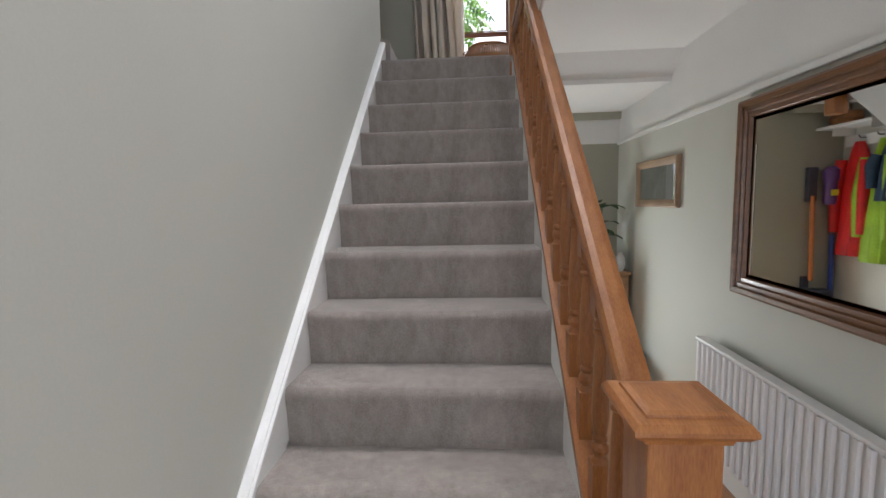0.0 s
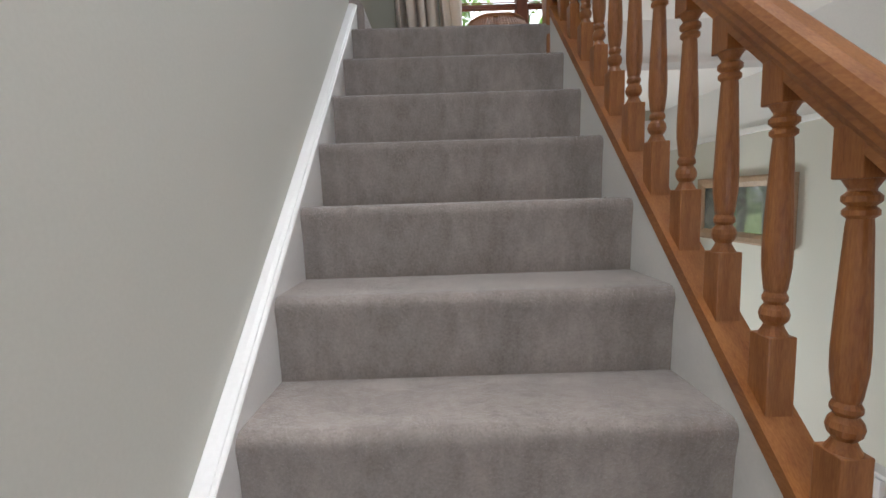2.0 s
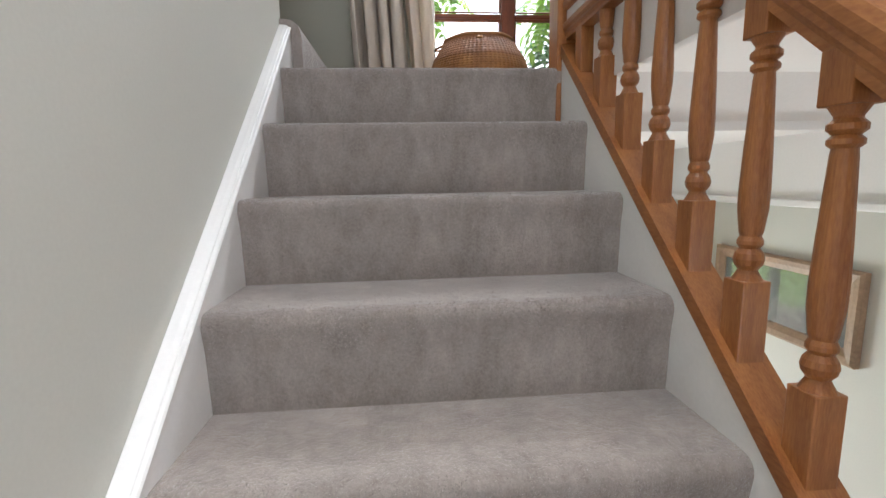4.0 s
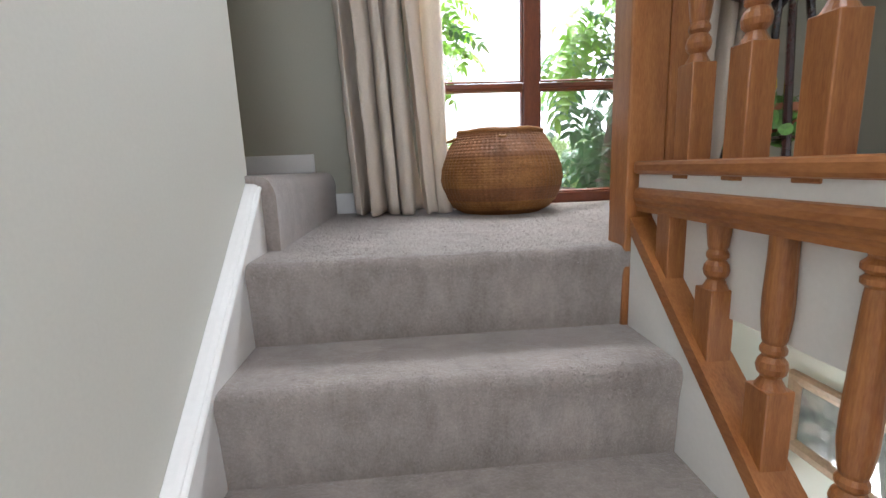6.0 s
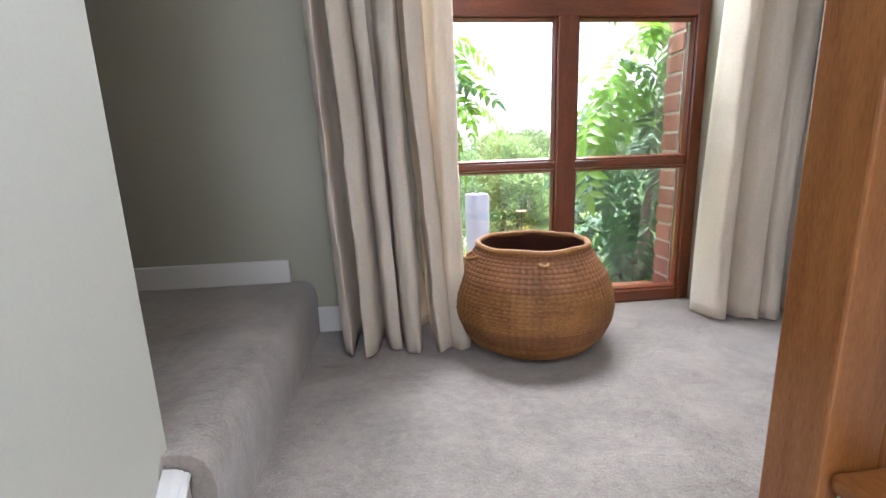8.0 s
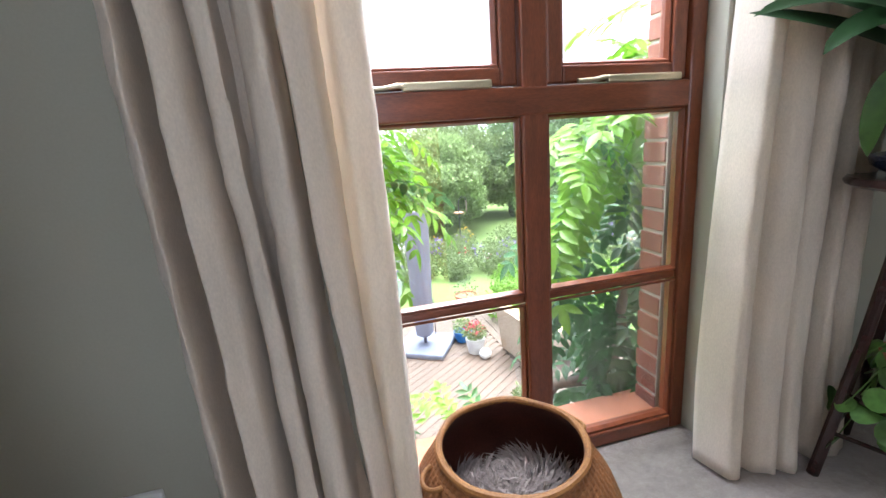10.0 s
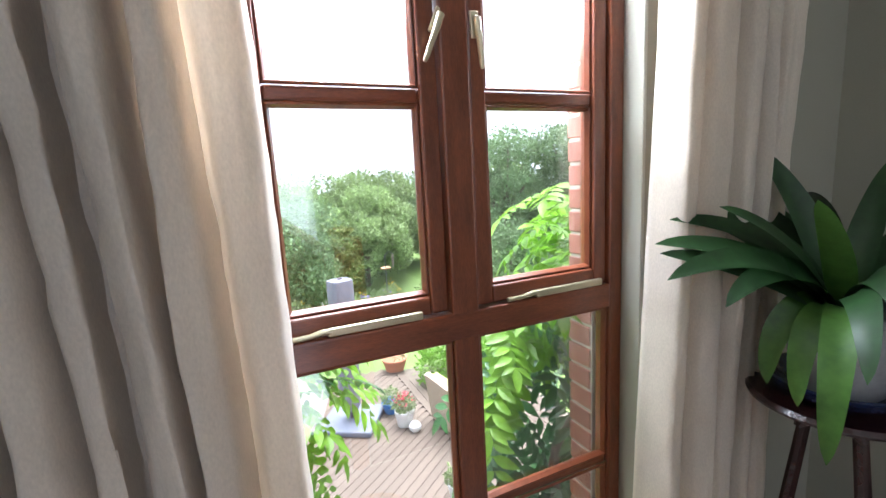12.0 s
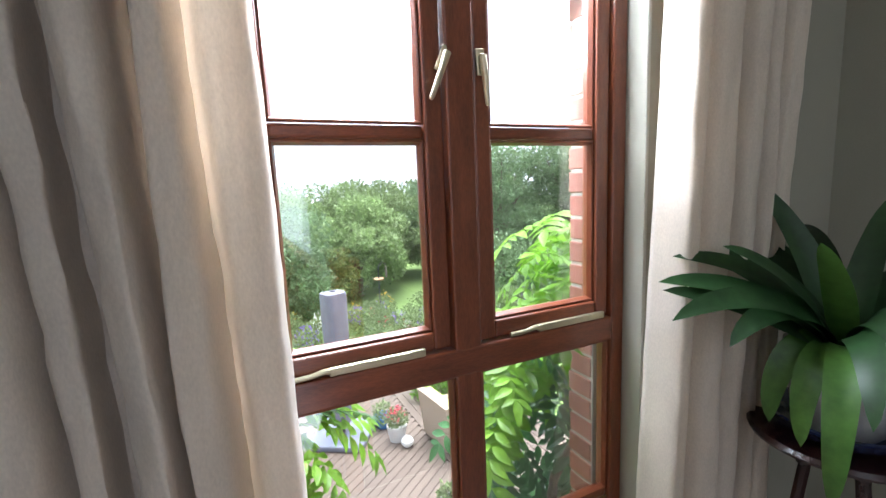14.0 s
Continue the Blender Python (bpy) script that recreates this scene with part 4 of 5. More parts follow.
part("pot", lathe([(0.0, 0.0), (0.075, 0.0), (0.09, 0.2), (0.095, 0.21), (0.085, 0.21), (0.0, 0.19)], 24, None, close=False), PLASTIC, fern, "dark pot", True)
rng = random.Random(4)
for k in range(14):
    a = rng.uniform(0, 2 * math.pi)
    h = rng.uniform(0.25, 0.6)
    part("stem", tube([(0, 0, 0.18), (0.04 * math.cos(a), 0.04 * math.sin(a), h)], 0.004, 5), CLIVIA, fern)
    part("leaf", strap((0.04 * math.cos(a), 0.04 * math.sin(a), h), (math.cos(a), math.sin(a), 0), 0.2, 0.09, radians(60), radians(25)), CLIVIA, fern, "", True)
vase = tagged(part("small_vase", lathe([(0, 0), (0.025, 0), (0.04, 0.05), (0.038, 0.11), (0.018, 0.15), (0.02, 0.16), (0, 0.155)], 20, None, (1.86, 0.78, FLOOR + 0.905), False), WHITE_POT, None, "", True), "small white oval vase on the oak cabinet", "vase")
crate = thing("storage_box", "teal fabric storage box on the hall floor", "storage box", pose(1.78, 0.5, FLOOR))
part("body", box((-0.14, -0.16, 0), (0.14, 0.16, 0.3), 0.02), TEAL, crate)
part("lid", box((-0.145, -0.165, 0.3), (0.145, 0.165, 0.33), 0.012), TEAL, crate)
tagged(part("rug", box((1.1, -1.9, FLOOR), (1.6, -0.6, FLOOR + 0.012), 0.004), RUG), "striped pale rug on the wooden hall floor", "rug")

# recess under the landing: shelf, hooks, coats and cleaning tools
shelf = thing("wall_shelf", "white painted shelf in the recess under the landing", "shelf", pose(0, 0.75, -0.41))
part("board", box((0.001, -0.42, 0), (0.25, 0.4, 0.022), 0.003), WHITE, shelf)
for y in (-0.3, 0.3):
    part("bracket", box((0.001, y - 0.01, -0.06), (0.18, y + 0.01, 0), 0.004), WHITE, shelf)
hooks = thing("coat_rack", "white hook board with metal coat hooks", "coat rack", pose(0.001, 0.72, -0.56))
part("board", box((0, -0.4, 0), (0.02, 0.4, 0.09), 0.003), WHITE, hooks)
for y in (-0.3, -0.15, 0.03, 0.2):
    part("hook", tube([(0.02, y, 0.06), (0.06, y, 0.06), (0.075, y, 0.08)], 0.005, 8), PLASTIC, hooks)
small = thing("storage_basket", "dark woven basket on the white shelf", "basket", pose(0.12, 1.0, -0.388))
part("body", lathe([(0, 0), (0.09, 0), (0.115, 0.05), (0.1, 0.11), (0.09, 0.112), (0.1, 0.05), (0, 0.01)], 28, None, close=False), CANE_DARK, small, "", True)


def coat(y, x, z, w, h, m, label):
    bm = bmesh.new()
    rows = []
    for j in range(13):
        t = j / 12
        half = w * (0.25 + 0.75 * min(1, t * 3) ** 0.6) / 2
        row = []
        for i in range(17):
            a = math.pi * (i / 16)
            d = 0.075 * math.sin(a) * (0.6 + 0.6 * t) + 0.012 * math.sin(i * 2.1 + y * 9) * t
            row.append(bm.verts.new((x + 0.004 + d, y - half * math.cos(a), z - h * t)))
        rows.append(row)
    for q, r in zip(rows, rows[1:]):
        for i in range(16):
            bm.faces.new((q[i], q[i + 1], r[i + 1], r[i]))
    bm.faces.new(rows[-1])
    ob = thing("coat", label, "coat", None, "hanging coats")
    part("body", bm, m, ob, "", True)
    for s in (-1, 1):
        part("sleeve", tube([(x + 0.06, y + s * w * 0.42, z - 0.14), (x + 0.075, y + s * w * 0.52, z - h * 0.45), (x + 0.07, y + s * w * 0.5, z - h * 0.8)], [0.04, 0.045, 0.035], 10), m, ob, "", True)


coat(0.95, 0.02, -0.53, 0.28, 0.95, RED_CLOTH, "bright red waterproof coat hanging on a hook")
coat(0.72, 0.02, -0.53, 0.26, 0.98, GREEN_CLOTH, "lime green waterproof coat hanging on a hook")
coat(0.6, 0.05, -0.52, 0.22, 0.5, NAVY_CLOTH, "navy blue jacket hanging on a hook")

vac = thing("cordless_vacuum", "purple and grey cordless vacuum hung on the wall", "vacuum cleaner", pose(0.27, 1.158, FLOOR))
part("dock", box((-0.04, -0.05, 1.45), (0.04, 0, 1.75), 0.01), PLASTIC, vac)
part("body", lathe([(0, 0), (0.04, 0.0), (0.05, 0.03), (0.05, 0.2), (0.06, 0.22), (0.06, 0.3), (0.03, 0.33), (0, 0.33)], 20, None, (-0.13, -0.07, 1.42), False), PURPLE, vac, "purple motor and clear bin", True)
part("sticker", box((-0.16, -0.122, 1.5), (-0.1, -0.118, 1.55)), YELLOW, vac, "yellow sticker")
part("tube", tube([(0, -0.05, 1.5), (-0.02, -0.06, 0.75)], 0.018, 12), ORANGE_METAL, vac, "copper orange tube")
part("head", box((-0.16, -0.14, 0.6), (0.1, -0.02, 0.68), 0.02), PLASTIC, vac)
part("hanger", box((-0.03, -0.03, 0.66), (0.03, 0, 0.78), 0.004), PLASTIC, vac)
wand = thing("vacuum_wand", "blue plastic vacuum wand leaning on the wall", "vacuum wand", pose(0.07, 1.1, FLOOR))
part("tube", tube([(0, -0.02, 0.0), (0, 0.03, 1.15)], 0.02, 12), BLUE_TUBE, wand)
part("cuff", tube([(0, 0.03, 1.15), (0, 0.032, 1.25)], 0.024, 12), PLASTIC, wand)
tagged(part("shoe_box", box((0.01, 0.7, FLOOR), (0.3, 1.0, FLOOR + 0.5), 0.01), WHITE_POT), "small white cupboard box on the floor", "box")

# ---- garden ----
GZ = -2.78
bm = bmesh.new()
bmesh.ops.create_grid(bm, x_segments=60, y_segments=60, size=1)
for v in bm.verts:
    x, y = v.co.x * abs(v.co.x) * 600, (v.co.y * 0.5 + 0.5) ** 2 * 900 + 1.3
    v.co = (x, y, GZ - 0.035 * max(0, y - 34) + 0.05 * noise.noise(Vector((x * 0.2, y * 0.2, 0))))
structure(part("ground", bm, GRASS, None, "", True), "mown green lawn and meadow", "ground")


def leaf_cloud(centers, count, size, seed, squash=0.75):
    """Many small folded leaves filling uneven clumps; arrays of vertices and faces."""
    rng = np.random.default_rng(seed)
    c = np.array([q[:3] for q in centers])
    rad = np.array([q[3] for q in centers])
    pick = rng.choice(len(c), count, p=rad ** 2 / (rad ** 2).sum())
    d = rng.normal(size=(count, 3))
    d /= np.linalg.norm(d, axis=1)[:, None]
    r = rad[pick] * rng.uniform(0.45, 1.08, count) ** 0.6
    p = c[pick] + d * r[:, None] * np.array((1, 1, squash))
    a = rng.normal(size=(count, 3)) + d * 0.6
    a /= np.linalg.norm(a, axis=1)[:, None]
    b = np.cross(a, rng.normal(size=(count, 3)))
    b /= np.linalg.norm(b, axis=1)[:, None]
    s = size * rng.uniform(0.6, 1.3, count)[:, None]
    n = np.cross(a, b) * s * 0.15
    v = np.stack((p, p + (a * 0.5 + b * 0.28) * s + n, p + a * s, p + (a * 0.5 - b * 0.28) * s + n), 1).reshape(-1, 3)
    i = np.arange(count)[:, None] * 4
    f = np.concatenate((i + np.array((0, 1, 2)), i + np.array((0, 2, 3))))
    return v, f


def cloud_mesh(name, v, f, material, parent=None, label=""):
    me = bpy.data.meshes.new(name)
    me.from_pydata(v.tolist(), [], f.tolist())
    me.materials.append(material)
    ob = new(name, me)
    if parent is not None:
        ob.parent = parent
    if label:
        ob["label"] = label
    return ob


def tree(x, y, height, spread, seed, material, count, label, leaf=0.13):
    rng = random.Random(seed)
    t = thing("tree", label, "tree", pose(x, y, GZ), "orchard trees")
    fork = height * rng.uniform(0.25, 0.34)
    part("trunk", tube([(0, 0, -0.1), (0.05 * rng.uniform(-1, 1), 0.05, fork * 0.5), (0.1 * rng.uniform(-1, 1), 0, fork)], [height * 0.032, height * 0.026, height * 0.022], 8), BARK, t, "", True)
    clumps = []
    for k in range(7):
        a = 2 * math.pi * k / 7 + rng.uniform(-0.4, 0.4)
        out = spread * rng.uniform(0.35, 0.75)
        top = height * rng.uniform(0.55, 0.92)
        mid = (out * 0.4 * math.cos(a), out * 0.4 * math.sin(a), fork + (top - fork) * 0.5)
        tip = (out * math.cos(a), out * math.sin(a), top)
        part("limb", tube([(0, 0, fork * 0.92), mid, tip], [height * 0.017, height * 0.011, height * 0.004], 6), BARK, t, "", True)
        clumps.append((*tip, spread * rng.uniform(0.28, 0.42)))
        clumps.append((mid[0] * 1.7, mid[1] * 1.7, mid[2] + height * 0.05, spread * rng.uniform(0.22, 0.36)))
    clumps.append((0, 0, height * 0.88, spread * 0.36))
    for _ in range(6):
        a = rng.uniform(0, 2 * math.pi)
        clumps.append((spread * 0.85 * math.cos(a), spread * 0.85 * math.sin(a), height * rng.uniform(0.42, 0.7), spread * rng.uniform(0.12, 0.22)))
    for _ in range(8):
        a = rng.uniform(0, 2 * math.pi)
        clumps.append((spread * 0.6 * math.cos(a), spread * 0.6 * math.sin(a), height * rng.uniform(0.24, 0.45), spread * rng.uniform(0.25, 0.4)))
    v, f = leaf_cloud(clumps, count, leaf, seed)
    cloud_mesh("crown", v, f, material, t)


tree(4.9, 17.6, 4.0, 2.1, 1, TREE_LEAF, 13000, "apple tree with a light green open crown", 0.17)
tree(7.3, 20.5, 4.0, 2.2, 2, TREE_LEAF, 12000, "apple tree with a light green open crown", 0.17)
tree(1.4, 16.0, 3.4, 2.5, 3, TREE_LEAF_B, 13000, "dense rounded garden tree", 0.15)
tree(9.3, 20.5, 4.6, 1.9, 4, TREE_LEAF_B, 11000, "slim garden tree behind the lawn", 0.16)
tree(11.6, 17.5, 5.9, 2.6, 5, TREE_LEAF_B, 17000, "tall dense garden tree", 0.16)
tree(14.6, 16.0, 6.3, 3.0, 6, TREE_LEAF_B, 18000, "tall dense garden tree", 0.16)
tree(17.8, 17.5, 6.6, 3.2, 7, TREE_LEAF_B, 14000, "tall dense garden tree", 0.17)
for k, (x, y, h) in enumerate(((2.2, 27, 4.1), (5.6, 30, 4.3), (9.4, 28, 4.3), (13.6, 30, 4.6), (18.5, 29, 4.9), (-2.5, 24, 4.2))):
    tree(x, y, h, 3.6, 20 + k, TREE_LEAF, 12000, "rounded orchard tree in the distance", 0.24)

# far woods
rng = random.Random(77)
far = [(rng.uniform(-40, 90), rng.uniform(36, 50), GZ + rng.uniform(0.0, 1.6), rng.uniform(1.6, 2.6)) for _ in range(150)]
v, f = leaf_cloud(far, 42000, 0.42, 78)
tagged(cloud_mesh("far_woods", v, f, TREE_LEAF), "distant belt of green trees beyond the garden", "woods", "", "stuff")

# flower border behind the lawn
rng = random.Random(31)
low = []
for k in range(150):
    x = rng.uniform(-1, 9.5)
    y = 12.6 - 0.22 * x + rng.uniform(-0.9, 2.6)
    h = rng.uniform(0.25, 0.75)
    low.append((x, y, GZ + h * 0.6, h * 0.6))
v, f = leaf_cloud(low, 30000, 0.1, 32, 1.1)
border = tagged(cloud_mesh("flower_border", v, f, TREE_LEAF), "mixed green flower border beyond the lawn", "flower border", "", "stuff")
for k, (m, n, nm) in enumerate(((PETAL_W, 900, "white_flowers"), (PETAL_P, 800, "purple_flowers"), (PETAL_R, 130, "red_flowers"), (PETAL_Y, 120, "yellow_flowers"))):
    spots = [low[i] for i in random.Random(40 + k).sample(range(len(low)), 16 if k < 2 else 6)]
    v, f = leaf_cloud([(a, b, c + 0.25, r * 0.7) for a, b, c, r in spots], n, 0.085, 50 + k, 1.0)
    tagged(cloud_mesh(nm, v, f, m), "small blossoms scattered over the border", "flowers", "", "stuff")
hedge = [(8.5 + 0.9 * k + 0.3 * math.sin(k * 3), 12.8 + 1.2 * math.sin(k * 1.7), GZ + 0.9 + 0.5 * math.sin(k * 2.3), 1.25) for k in range(12)]
mix = random.Random(64)
hedge += [(mix.uniform(-2, 17), mix.uniform(15.5, 25), GZ + mix.uniform(0.3, 0.9), mix.uniform(0.6, 1.1)) for _ in range(46)]
hedge = [q for q in hedge if not (5.5 < q[0] < 9 and q[1] < 21)]
v, f = leaf_cloud(hedge, 52000, 0.14, 63, 1.0)
tagged(cloud_mesh("hedge", v, f, TREE_LEAF_B), "loose green hedge beyond the flower border", "hedge", "", "stuff")
# shrubs beside the deck
shrub = [(3.7 + 0.25 * k, 7.9 + 0.5 * math.sin(k * 2.1), GZ + 0.5 + 0.25 * math.sin(k), 0.42) for k in range(9)]
v, f = leaf_cloud(shrub, 6000, 0.09, 61, 1.2)
tagged(cloud_mesh("shrub", v, f, WISTERIA), "yellow-green shrub beside the decking", "shrub")

# ---- deck ----
DZ = -2.6
deck = structure(thing("deck", "weathered timber decking with diagonal boards", "deck"), "weathered timber decking with diagonal boards", "deck")
part("deck_frame", box((-3.2, 1.42, GZ - 0.1), (5.2, 8.9, DZ - 0.034)), BARK, deck, "dark supporting frame")
ang = radians(38)
dv, nv_ = Vector((math.cos(ang), math.sin(ang))), Vector((-math.sin(ang), math.cos(ang)))
PLANES = [((1, 0), 3.08), ((-1, 0), 3.2), ((0, -1), -1.42), ((-0.55, 0.83), 6.3), ((0, 1), 9.1)]
unit = mesh_of(box((-0.5, -0.06, -0.028), (0.5, 0.06, 0), 0.0), "board")
unit.materials.append(DECK)
for k in range(-40, 90):
    off = k * 0.128
    t0, t1 = -20.0, 20.0
    for (a, b), lim in PLANES:
        den, num = a * dv.x + b * dv.y, lim - (a * nv_.x + b * nv_.y) * off
        if abs(den) < 1e-6:
            continue
        if den > 0:
            t1 = min(t1, num / den)
        else:
            t0 = max(t0, num / den)
    if t1 - t0 < 0.15:
        continue
    o = new("board", unit)
    o.parent = deck
    mid = dv * (t0 + t1) / 2 + nv_ * off
    o.matrix_local = Matrix.Translation((mid.x, mid.y, DZ)) @ Matrix.Rotation(ang, 4, "Z") @ Matrix.Diagonal((t1 - t0, 1, 1, 1))
part("edge_board", box((3.09, 1.5, DZ - 0.03), (3.23, 9.1, DZ + 0.004), 0.004), DECK, deck)
for k in range(14):
    o = new("board", unit)
    o.parent = deck
    o.matrix_local = Matrix.Translation((3.3 + 0.128 * k, 4.9, DZ)) @ Matrix.Rotation(math.pi / 2, 4, "Z") @ Matrix.Diagonal((6.8, 1, 1, 1))

par = thing("parasol", "closed parasol in a grey cloth cover on a slate-grey base", "parasol", pose(1.83, 7.3, DZ))
o = part("base", box((-0.46, -0.46, 0), (0.46, 0.46, 0.1), 0.03), SLATE, par, "square grey base")
o.rotation_euler = (0, 0, radians(58))
part("pole", tube([(0, 0, 0.1), (0, 0, 2.45)], 0.03, 12), PLASTIC, par)
prof = [(0.06, 0.22), (0.15, 0.28), (0.165, 0.6), (0.175, 1.2), (0.19, 1.9), (0.2, 2.45), (0.19, 2.5), (0.05, 2.52)]
bm = lathe(prof, 24, None, close=False)
for v in bm.verts:
    a = math.atan2(v.co.y, v.co.x)
    k = 1 + 0.1 * math.sin(4 * a + v.co.z * 1.5) + 0.05 * noise.noise(v.co * 5)
    v.co.x, v.co.y = v.co.x * k, v.co.y * k
part("cover", bm, COVER, par, "creased pale grey cloth cover", True)
part("crank", tube([(0.2, 0, 0.9), (0.2, 0, 0.2)], 0.008, 6), PLASTIC, par)


def garden_pot(name, x, y, r, h, m, label, plant=None, count=300, petals=None):
    t = thing(name, label, "plant pot", pose(x, y, DZ + 0.004))
    part("pot", lathe([(0, 0), (r * 0.72, 0), (r * 0.95, h * 0.8), (r, h * 0.85), (r, h), (r * 0.88, h), (r * 0.85, h * 0.85), (0, h * 0.82)], 24, None, close=False), m, t, "", True)
    if plant:
        v, f = leaf_cloud([(0, 0, h + r * 0.5, r * 1.05)], count, 0.07, int(x * 100))
        cloud_mesh("foliage", v, f, plant, t)
    if petals:
        v, f = leaf_cloud([(0, 0, h + r * 1.0, r * 0.9)], 70, 0.06, int(y * 100))
        cloud_mesh("blossoms", v, f, petals, t)


garden_pot("flower_pot", 2.6, 6.78, 0.17, 0.27, WHITE_POT, "white ceramic pot of red flowers on the decking", TREE_LEAF, 260, PETAL_R)
garden_pot("flower_pot", 2.53, 7.3, 0.17, 0.2, BLUE_POT, "bright blue glazed pot on the decking", TREE_LEAF, 200)
garden_pot("planter", 3.15, 8.95, 0.27, 0.26, TERRACOTTA, "weathered stone bowl planter by the lawn", TREE_LEAF_B, 120)
garden_pot("flower_pot", 2.62, 4.8, 0.15, 0.24, WHITE_POT, "white pot with leafy plant near the house", TREE_LEAF, 320)
garden_pot("flower_pot", 2.5, 4.4, 0.08, 0.24, BLUE_POT, "slim blue glazed pot on the decking near the house")
gourd = tagged(part("stone_ball", lathe([(0, 0), (0.06, 0.0), (0.1, 0.05), (0.1, 0.1), (0.06, 0.15), (0.02, 0.165), (0, 0.165)], 20, None, (2.68, 6.52, DZ + 0.004), False), WHITE_POT, None, "", True), "pale round stone ornament on the decking", "ornament")

sofa = thing("garden_chair", "pale wicker garden chair with lime cushions on the decking", "garden chair", pose(3.6, 6.3, DZ, 0, 0, 96))
part("seat", box((-0.4, -0.38, 0.05), (0.4, 0.4, 0.36), 0.04), WICKER, sofa)
part("backrest", extrude([(0, 0.3, 0.3), (0, 0.42, 0.05), (0, 0.5, 0.05), (0, 0.6, 0.85), (0, 0.52, 0.88)], (-0.45, 0, 0), (0.45, 0, 0)), WICKER, sofa)
for s in (-1, 1):
    part("arm", box((s * 0.43 - 0.05, -0.4, 0.05), (s * 0.43 + 0.05, 0.45, 0.58), 0.04), WICKER, sofa)
part("cushion", box((-0.36, -0.36, 0.36), (0.36, 0.34, 0.46), 0.04), CUSHION, sofa, "lime seat cushion")
part("cushion", extrude([(0, 0.3, 0.46), (0, 0.4, 0.46), (0, 0.5, 0.86), (0, 0.42, 0.88)], (-0.34, 0, 0), (0.34, 0, 0)), CUSHION, sofa, "lime back cushion")

feeder = thing("bird_feeder", "slim metal bird feeder pole in the flower border", "bird feeder", pose(4.4, 13.3, GZ))
part("pole", tube([(0, 0, 0), (0, 0, 1.9), (0.12, 0, 2.05), (0.25, 0, 1.95)], 0.014, 8), PLASTIC, feeder)
part("tray", lathe([(0, 0), (0.16, 0), (0.17, 0.04), (0, 0.03)], 16, None, (0, 0, 1.5), False), LIGHT_OAK, feeder)
part("seed_tube", tube([(0.25, 0, 1.9), (0.25, 0, 1.55)], 0.03, 10), BARK, feeder)

# ---- wisteria on the outer wall ----
wis = thing("wisteria", "wisteria with pinnate green leaves climbing the brick wall", "climbing plant")
part("trunk", tube([(1.15, 1.5, -2.7), (1.08, 1.52, -0.9), (1.1, 1.5, -0.12), (1.22, 1.5, 0.04), (1.37, 1.5, 0.025), (1.47, 1.5, 0.07), (1.53, 1.5, 0.18), (1.52, 1.5, 0.3), (1.53, 1.49, 0.4), (1.6, 1.47, 0.52), (1.64, 1.45, 1.0)], [0.04, 0.032, 0.026, 0.025, 0.023, 0.022, 0.022, 0.02, 0.018, 0.015, 0.008], 10), BARK, wis, "", True)


def pinnate(seed, pairs=6):
    rng = random.Random(seed)
    bm = bmesh.new()

    def leaflet(base, way, up, L):
        side = way.cross(up).normalized()
        pts = []
        for t, w in ((0, 0.02), (0.25, 0.16), (0.5, 0.2), (0.78, 0.12), (1, 0.0)):
            c = base + way * L * t - up * L * 0.16 * t * t
            pts.append((c, w * L))
        cs = [bm.verts.new(c) for c, _ in pts]
        le = [bm.verts.new(c + side * w + up * w * 0.35) for c, w in pts[1:-1]]
        ri = [bm.verts.new(c - side * w + up * w * 0.35) for c, w in pts[1:-1]]
        for q in (le, ri):
            bm.faces.new((cs[0], cs[1], q[0]))
            for i in range(2):
                bm.faces.new((cs[i + 1], cs[i + 2], q[i + 1], q[i]))
            bm.faces.new((cs[3], cs[4], q[2]))

    up = Vector((0, 0, 1))
    p = Vector((0, 0, 0))
    d = Vector((1, 0, 0.25)).normalized()
    for k in range(pairs):
        p = p + d * 0.036
        d = (d + Vector((0, 0, -0.09))).normalized()
        for s in (-1, 1):
            w = (d * 0.55 + Vector((0, s, rng.uniform(-0.25, 0.1)))).normalized()
            leaflet(p, w, up, rng.uniform(0.06, 0.085) * (1 - 0.05 * abs(k - 2)))
    leaflet(p, d, up, 0.08)
    return bm


LEAF = []
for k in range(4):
    for m in (WISTERIA, WISTERIA_SHADE):
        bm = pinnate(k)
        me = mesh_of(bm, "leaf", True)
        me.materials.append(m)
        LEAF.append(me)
rng = random.Random(14)


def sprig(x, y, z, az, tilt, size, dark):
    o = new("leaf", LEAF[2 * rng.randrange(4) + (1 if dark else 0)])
    o.parent = wis
    o.matrix_local = Matrix.Translation((x, y, z)) @ Euler((rng.uniform(-0.5, 0.5), radians(tilt), radians(az))).to_matrix().to_4x4() @ Matrix.Scale(size, 4)


# low sprigs get the leaf coloured as in shade, higher ones only at random
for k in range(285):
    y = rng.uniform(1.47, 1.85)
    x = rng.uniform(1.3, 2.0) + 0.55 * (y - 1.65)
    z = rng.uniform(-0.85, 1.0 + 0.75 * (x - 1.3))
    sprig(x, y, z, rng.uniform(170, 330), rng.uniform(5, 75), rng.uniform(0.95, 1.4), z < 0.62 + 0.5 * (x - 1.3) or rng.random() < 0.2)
for k in range(26):
    sprig(rng.uniform(1.5, 1.95), rng.uniform(1.45, 1.6), rng.uniform(1.05, 1.42), rng.uniform(90, 220), rng.uniform(-35, 45), rng.uniform(0.9, 1.25), False)
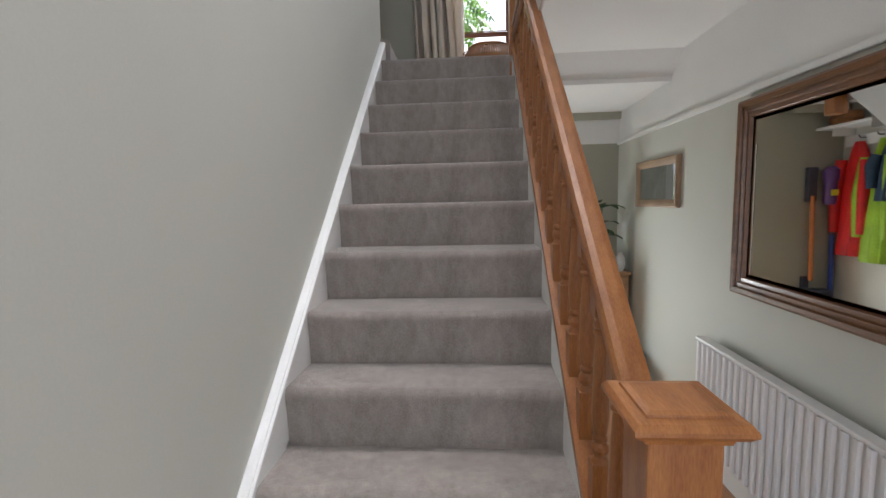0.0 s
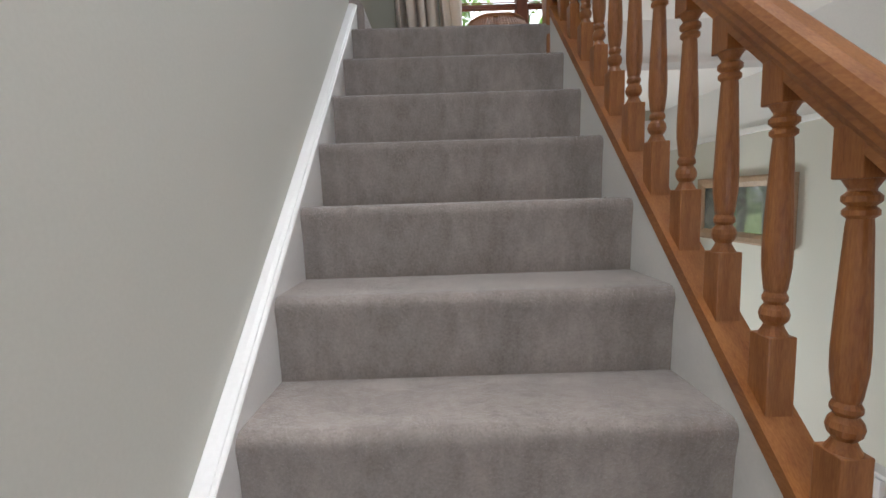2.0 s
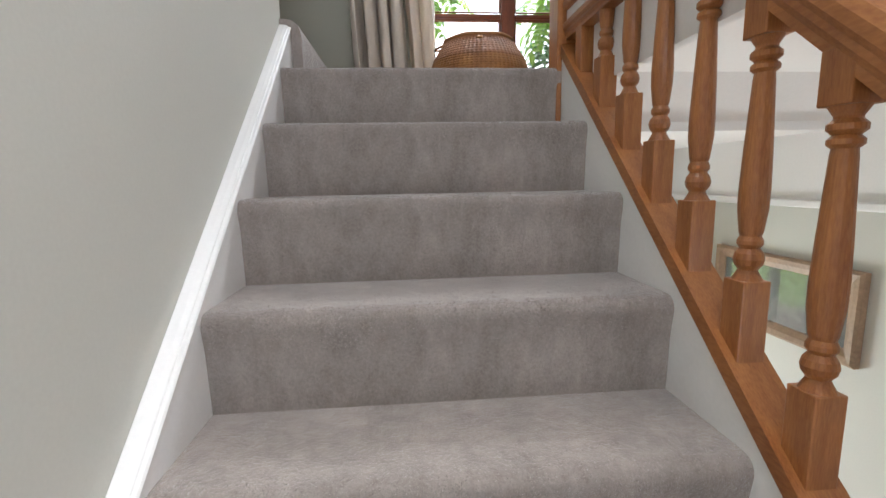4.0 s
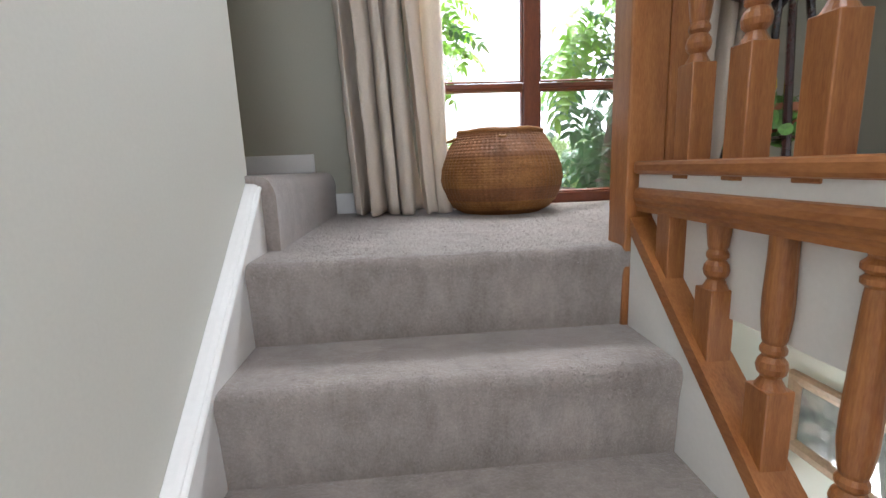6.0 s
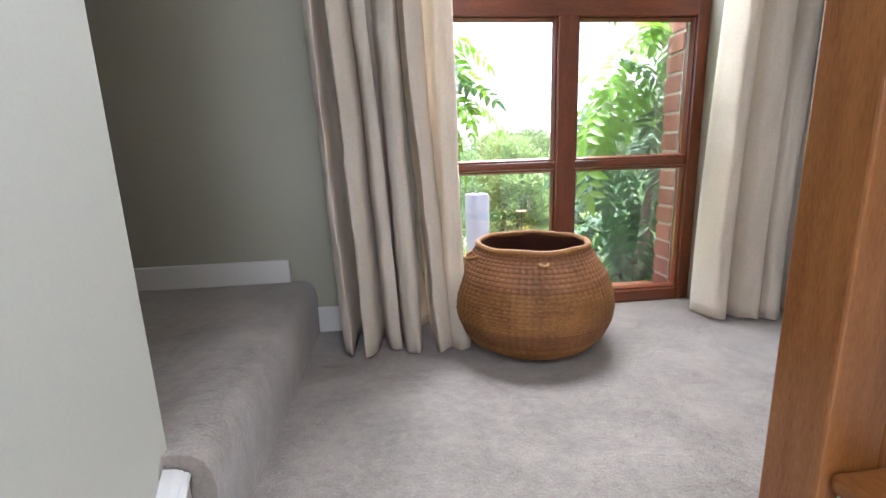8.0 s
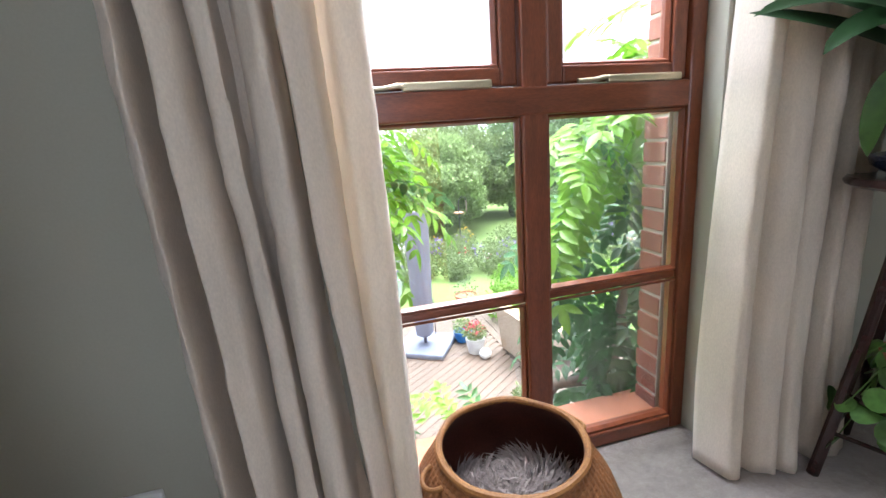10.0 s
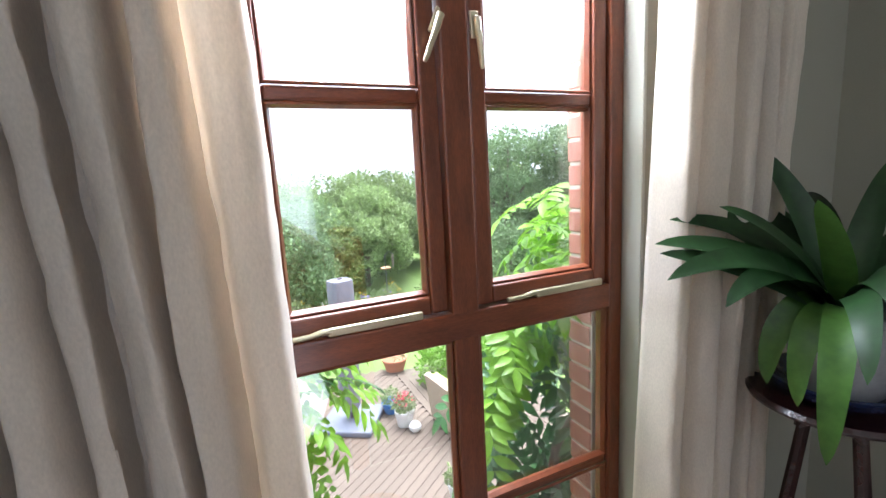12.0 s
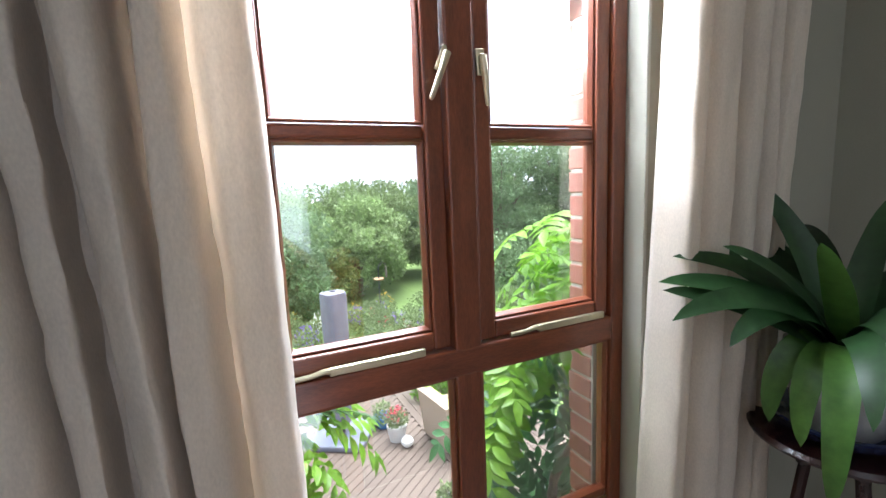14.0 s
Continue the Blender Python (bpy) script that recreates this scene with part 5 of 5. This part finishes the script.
for k in range(22):
    sprig(rng.uniform(0.42, 0.66), rng.uniform(1.45, 1.6), rng.uniform(0.82, 1.12), rng.uniform(-35, 40), rng.uniform(0, 50), rng.uniform(0.85, 1.15), rng.random() < 0.25)
for k in range(5):
    sprig(rng.uniform(0.5, 0.62), rng.uniform(1.46, 1.56), rng.uniform(0.6, 0.85), rng.uniform(-60, 40), rng.uniform(50, 85), rng.uniform(0.7, 0.95), False)
for k in range(30):
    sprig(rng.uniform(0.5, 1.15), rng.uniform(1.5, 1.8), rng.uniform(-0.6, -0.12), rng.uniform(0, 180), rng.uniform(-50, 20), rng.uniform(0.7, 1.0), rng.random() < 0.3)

# ---- bricks at the window's outer reveals ----
brick = mesh_of(box((-0.108, -0.051, -0.0325), (0.108, 0.051, 0.0325), 0.004), "brick")
brick.materials.append(BRICK)
half_brick = mesh_of(box((-0.052, -0.051, -0.0325), (0.052, 0.051, 0.0325), 0.004), "brick")
half_brick.materials.append(BRICK)
rng = random.Random(2)
for k in range(37):
    z = -0.35 + 0.075 * k
    for s, edge in ((1, WIN_R - 0.032), (-1, WIN_L + 0.032)):
        me, w = (brick, 0.108) if k % 2 else (half_brick, 0.052)
        x = edge + s * w
        o = new("brick", me)
        o.parent = brickwork
        o.location, o.rotation_euler = (x + rng.uniform(-0.002, 0.002), 1.316 + rng.uniform(-0.002, 0.002), z), (0, 0, rng.uniform(-0.01, 0.01))
        o2 = new("brick", brick)
        o2.parent = brickwork
        o2.location = (x + s * (w + 0.118), 1.318, z)

# ---- carpet pile where the camera passes close ----
def pile(name, place, seed, length=0.0035):
    """Short leaning fibres at given points and normals."""
    rng = np.random.default_rng(seed)
    p, nrm = place
    k = len(p)
    d = nrm * 0.3 + np.cross(nrm, rng.normal(size=(k, 3))) * 0.6
    d /= np.linalg.norm(d, axis=1)[:, None]
    s = np.cross(d, nrm + rng.normal(size=(k, 3)) * 0.15)
    s /= np.linalg.norm(s, axis=1)[:, None]
    L = (length * rng.uniform(0.5, 1.2, k))[:, None]
    w = 0.0008
    base = p - nrm * 0.0003
    v = np.stack((base - s * w, base + s * w, base + d * L + s * w * 0.6, base + d * L - s * w * 0.6), 1).reshape(-1, 3)
    i = np.arange(k)[:, None] * 4
    f = np.concatenate((i + np.array((0, 1, 2)), i + np.array((0, 2, 3))))
    return cloud_mesh(name, v, f, CARPET)


rng = np.random.default_rng(8)
k = 60000
spots = np.stack((rng.uniform(0.07, 1.5, k), rng.uniform(0.02, 1.06, k), np.zeros(k)), 1)
tagged(pile("landing_pile", (spots, np.tile((0.0, 0.0, 1.0), (k, 1))), 1), "short taupe carpet pile on the landing", "carpet pile", "", "stuff")
arc = [(0.012, -0.11), (0.006, -0.07), (0.001, -0.04), (-0.001, -0.026), (0.001, -0.015), (0.006, -0.007), (0.014, -0.002), (0.026, 0.0), (0.12, 0.0)]
pts, nor = [], []
for i in range(9):
    k = 9000 if i < 4 else 5000
    t = rng.uniform(0, 1, k) ** 0.9 * (len(arc) - 1.001)
    j = t.astype(int)
    a = np.array(arc)
    q = a[j] + (a[j + 1] - a[j]) * (t - j)[:, None]
    e = a[j + 1] - a[j]
    e /= np.linalg.norm(e, axis=1)[:, None]
    pts.append(np.stack((rng.uniform(XL + 0.004, XR - 0.004, k), q[:, 0] - i * GOING, q[:, 1] - i * RISE), 1))
    nor.append(np.stack((np.zeros(k), -e[:, 1], e[:, 0]), 1))
tagged(pile("stair_pile", (np.concatenate(pts), np.concatenate(nor)), 2, 0.004), "short taupe carpet pile on the stair nosings", "carpet pile", "", "stuff")
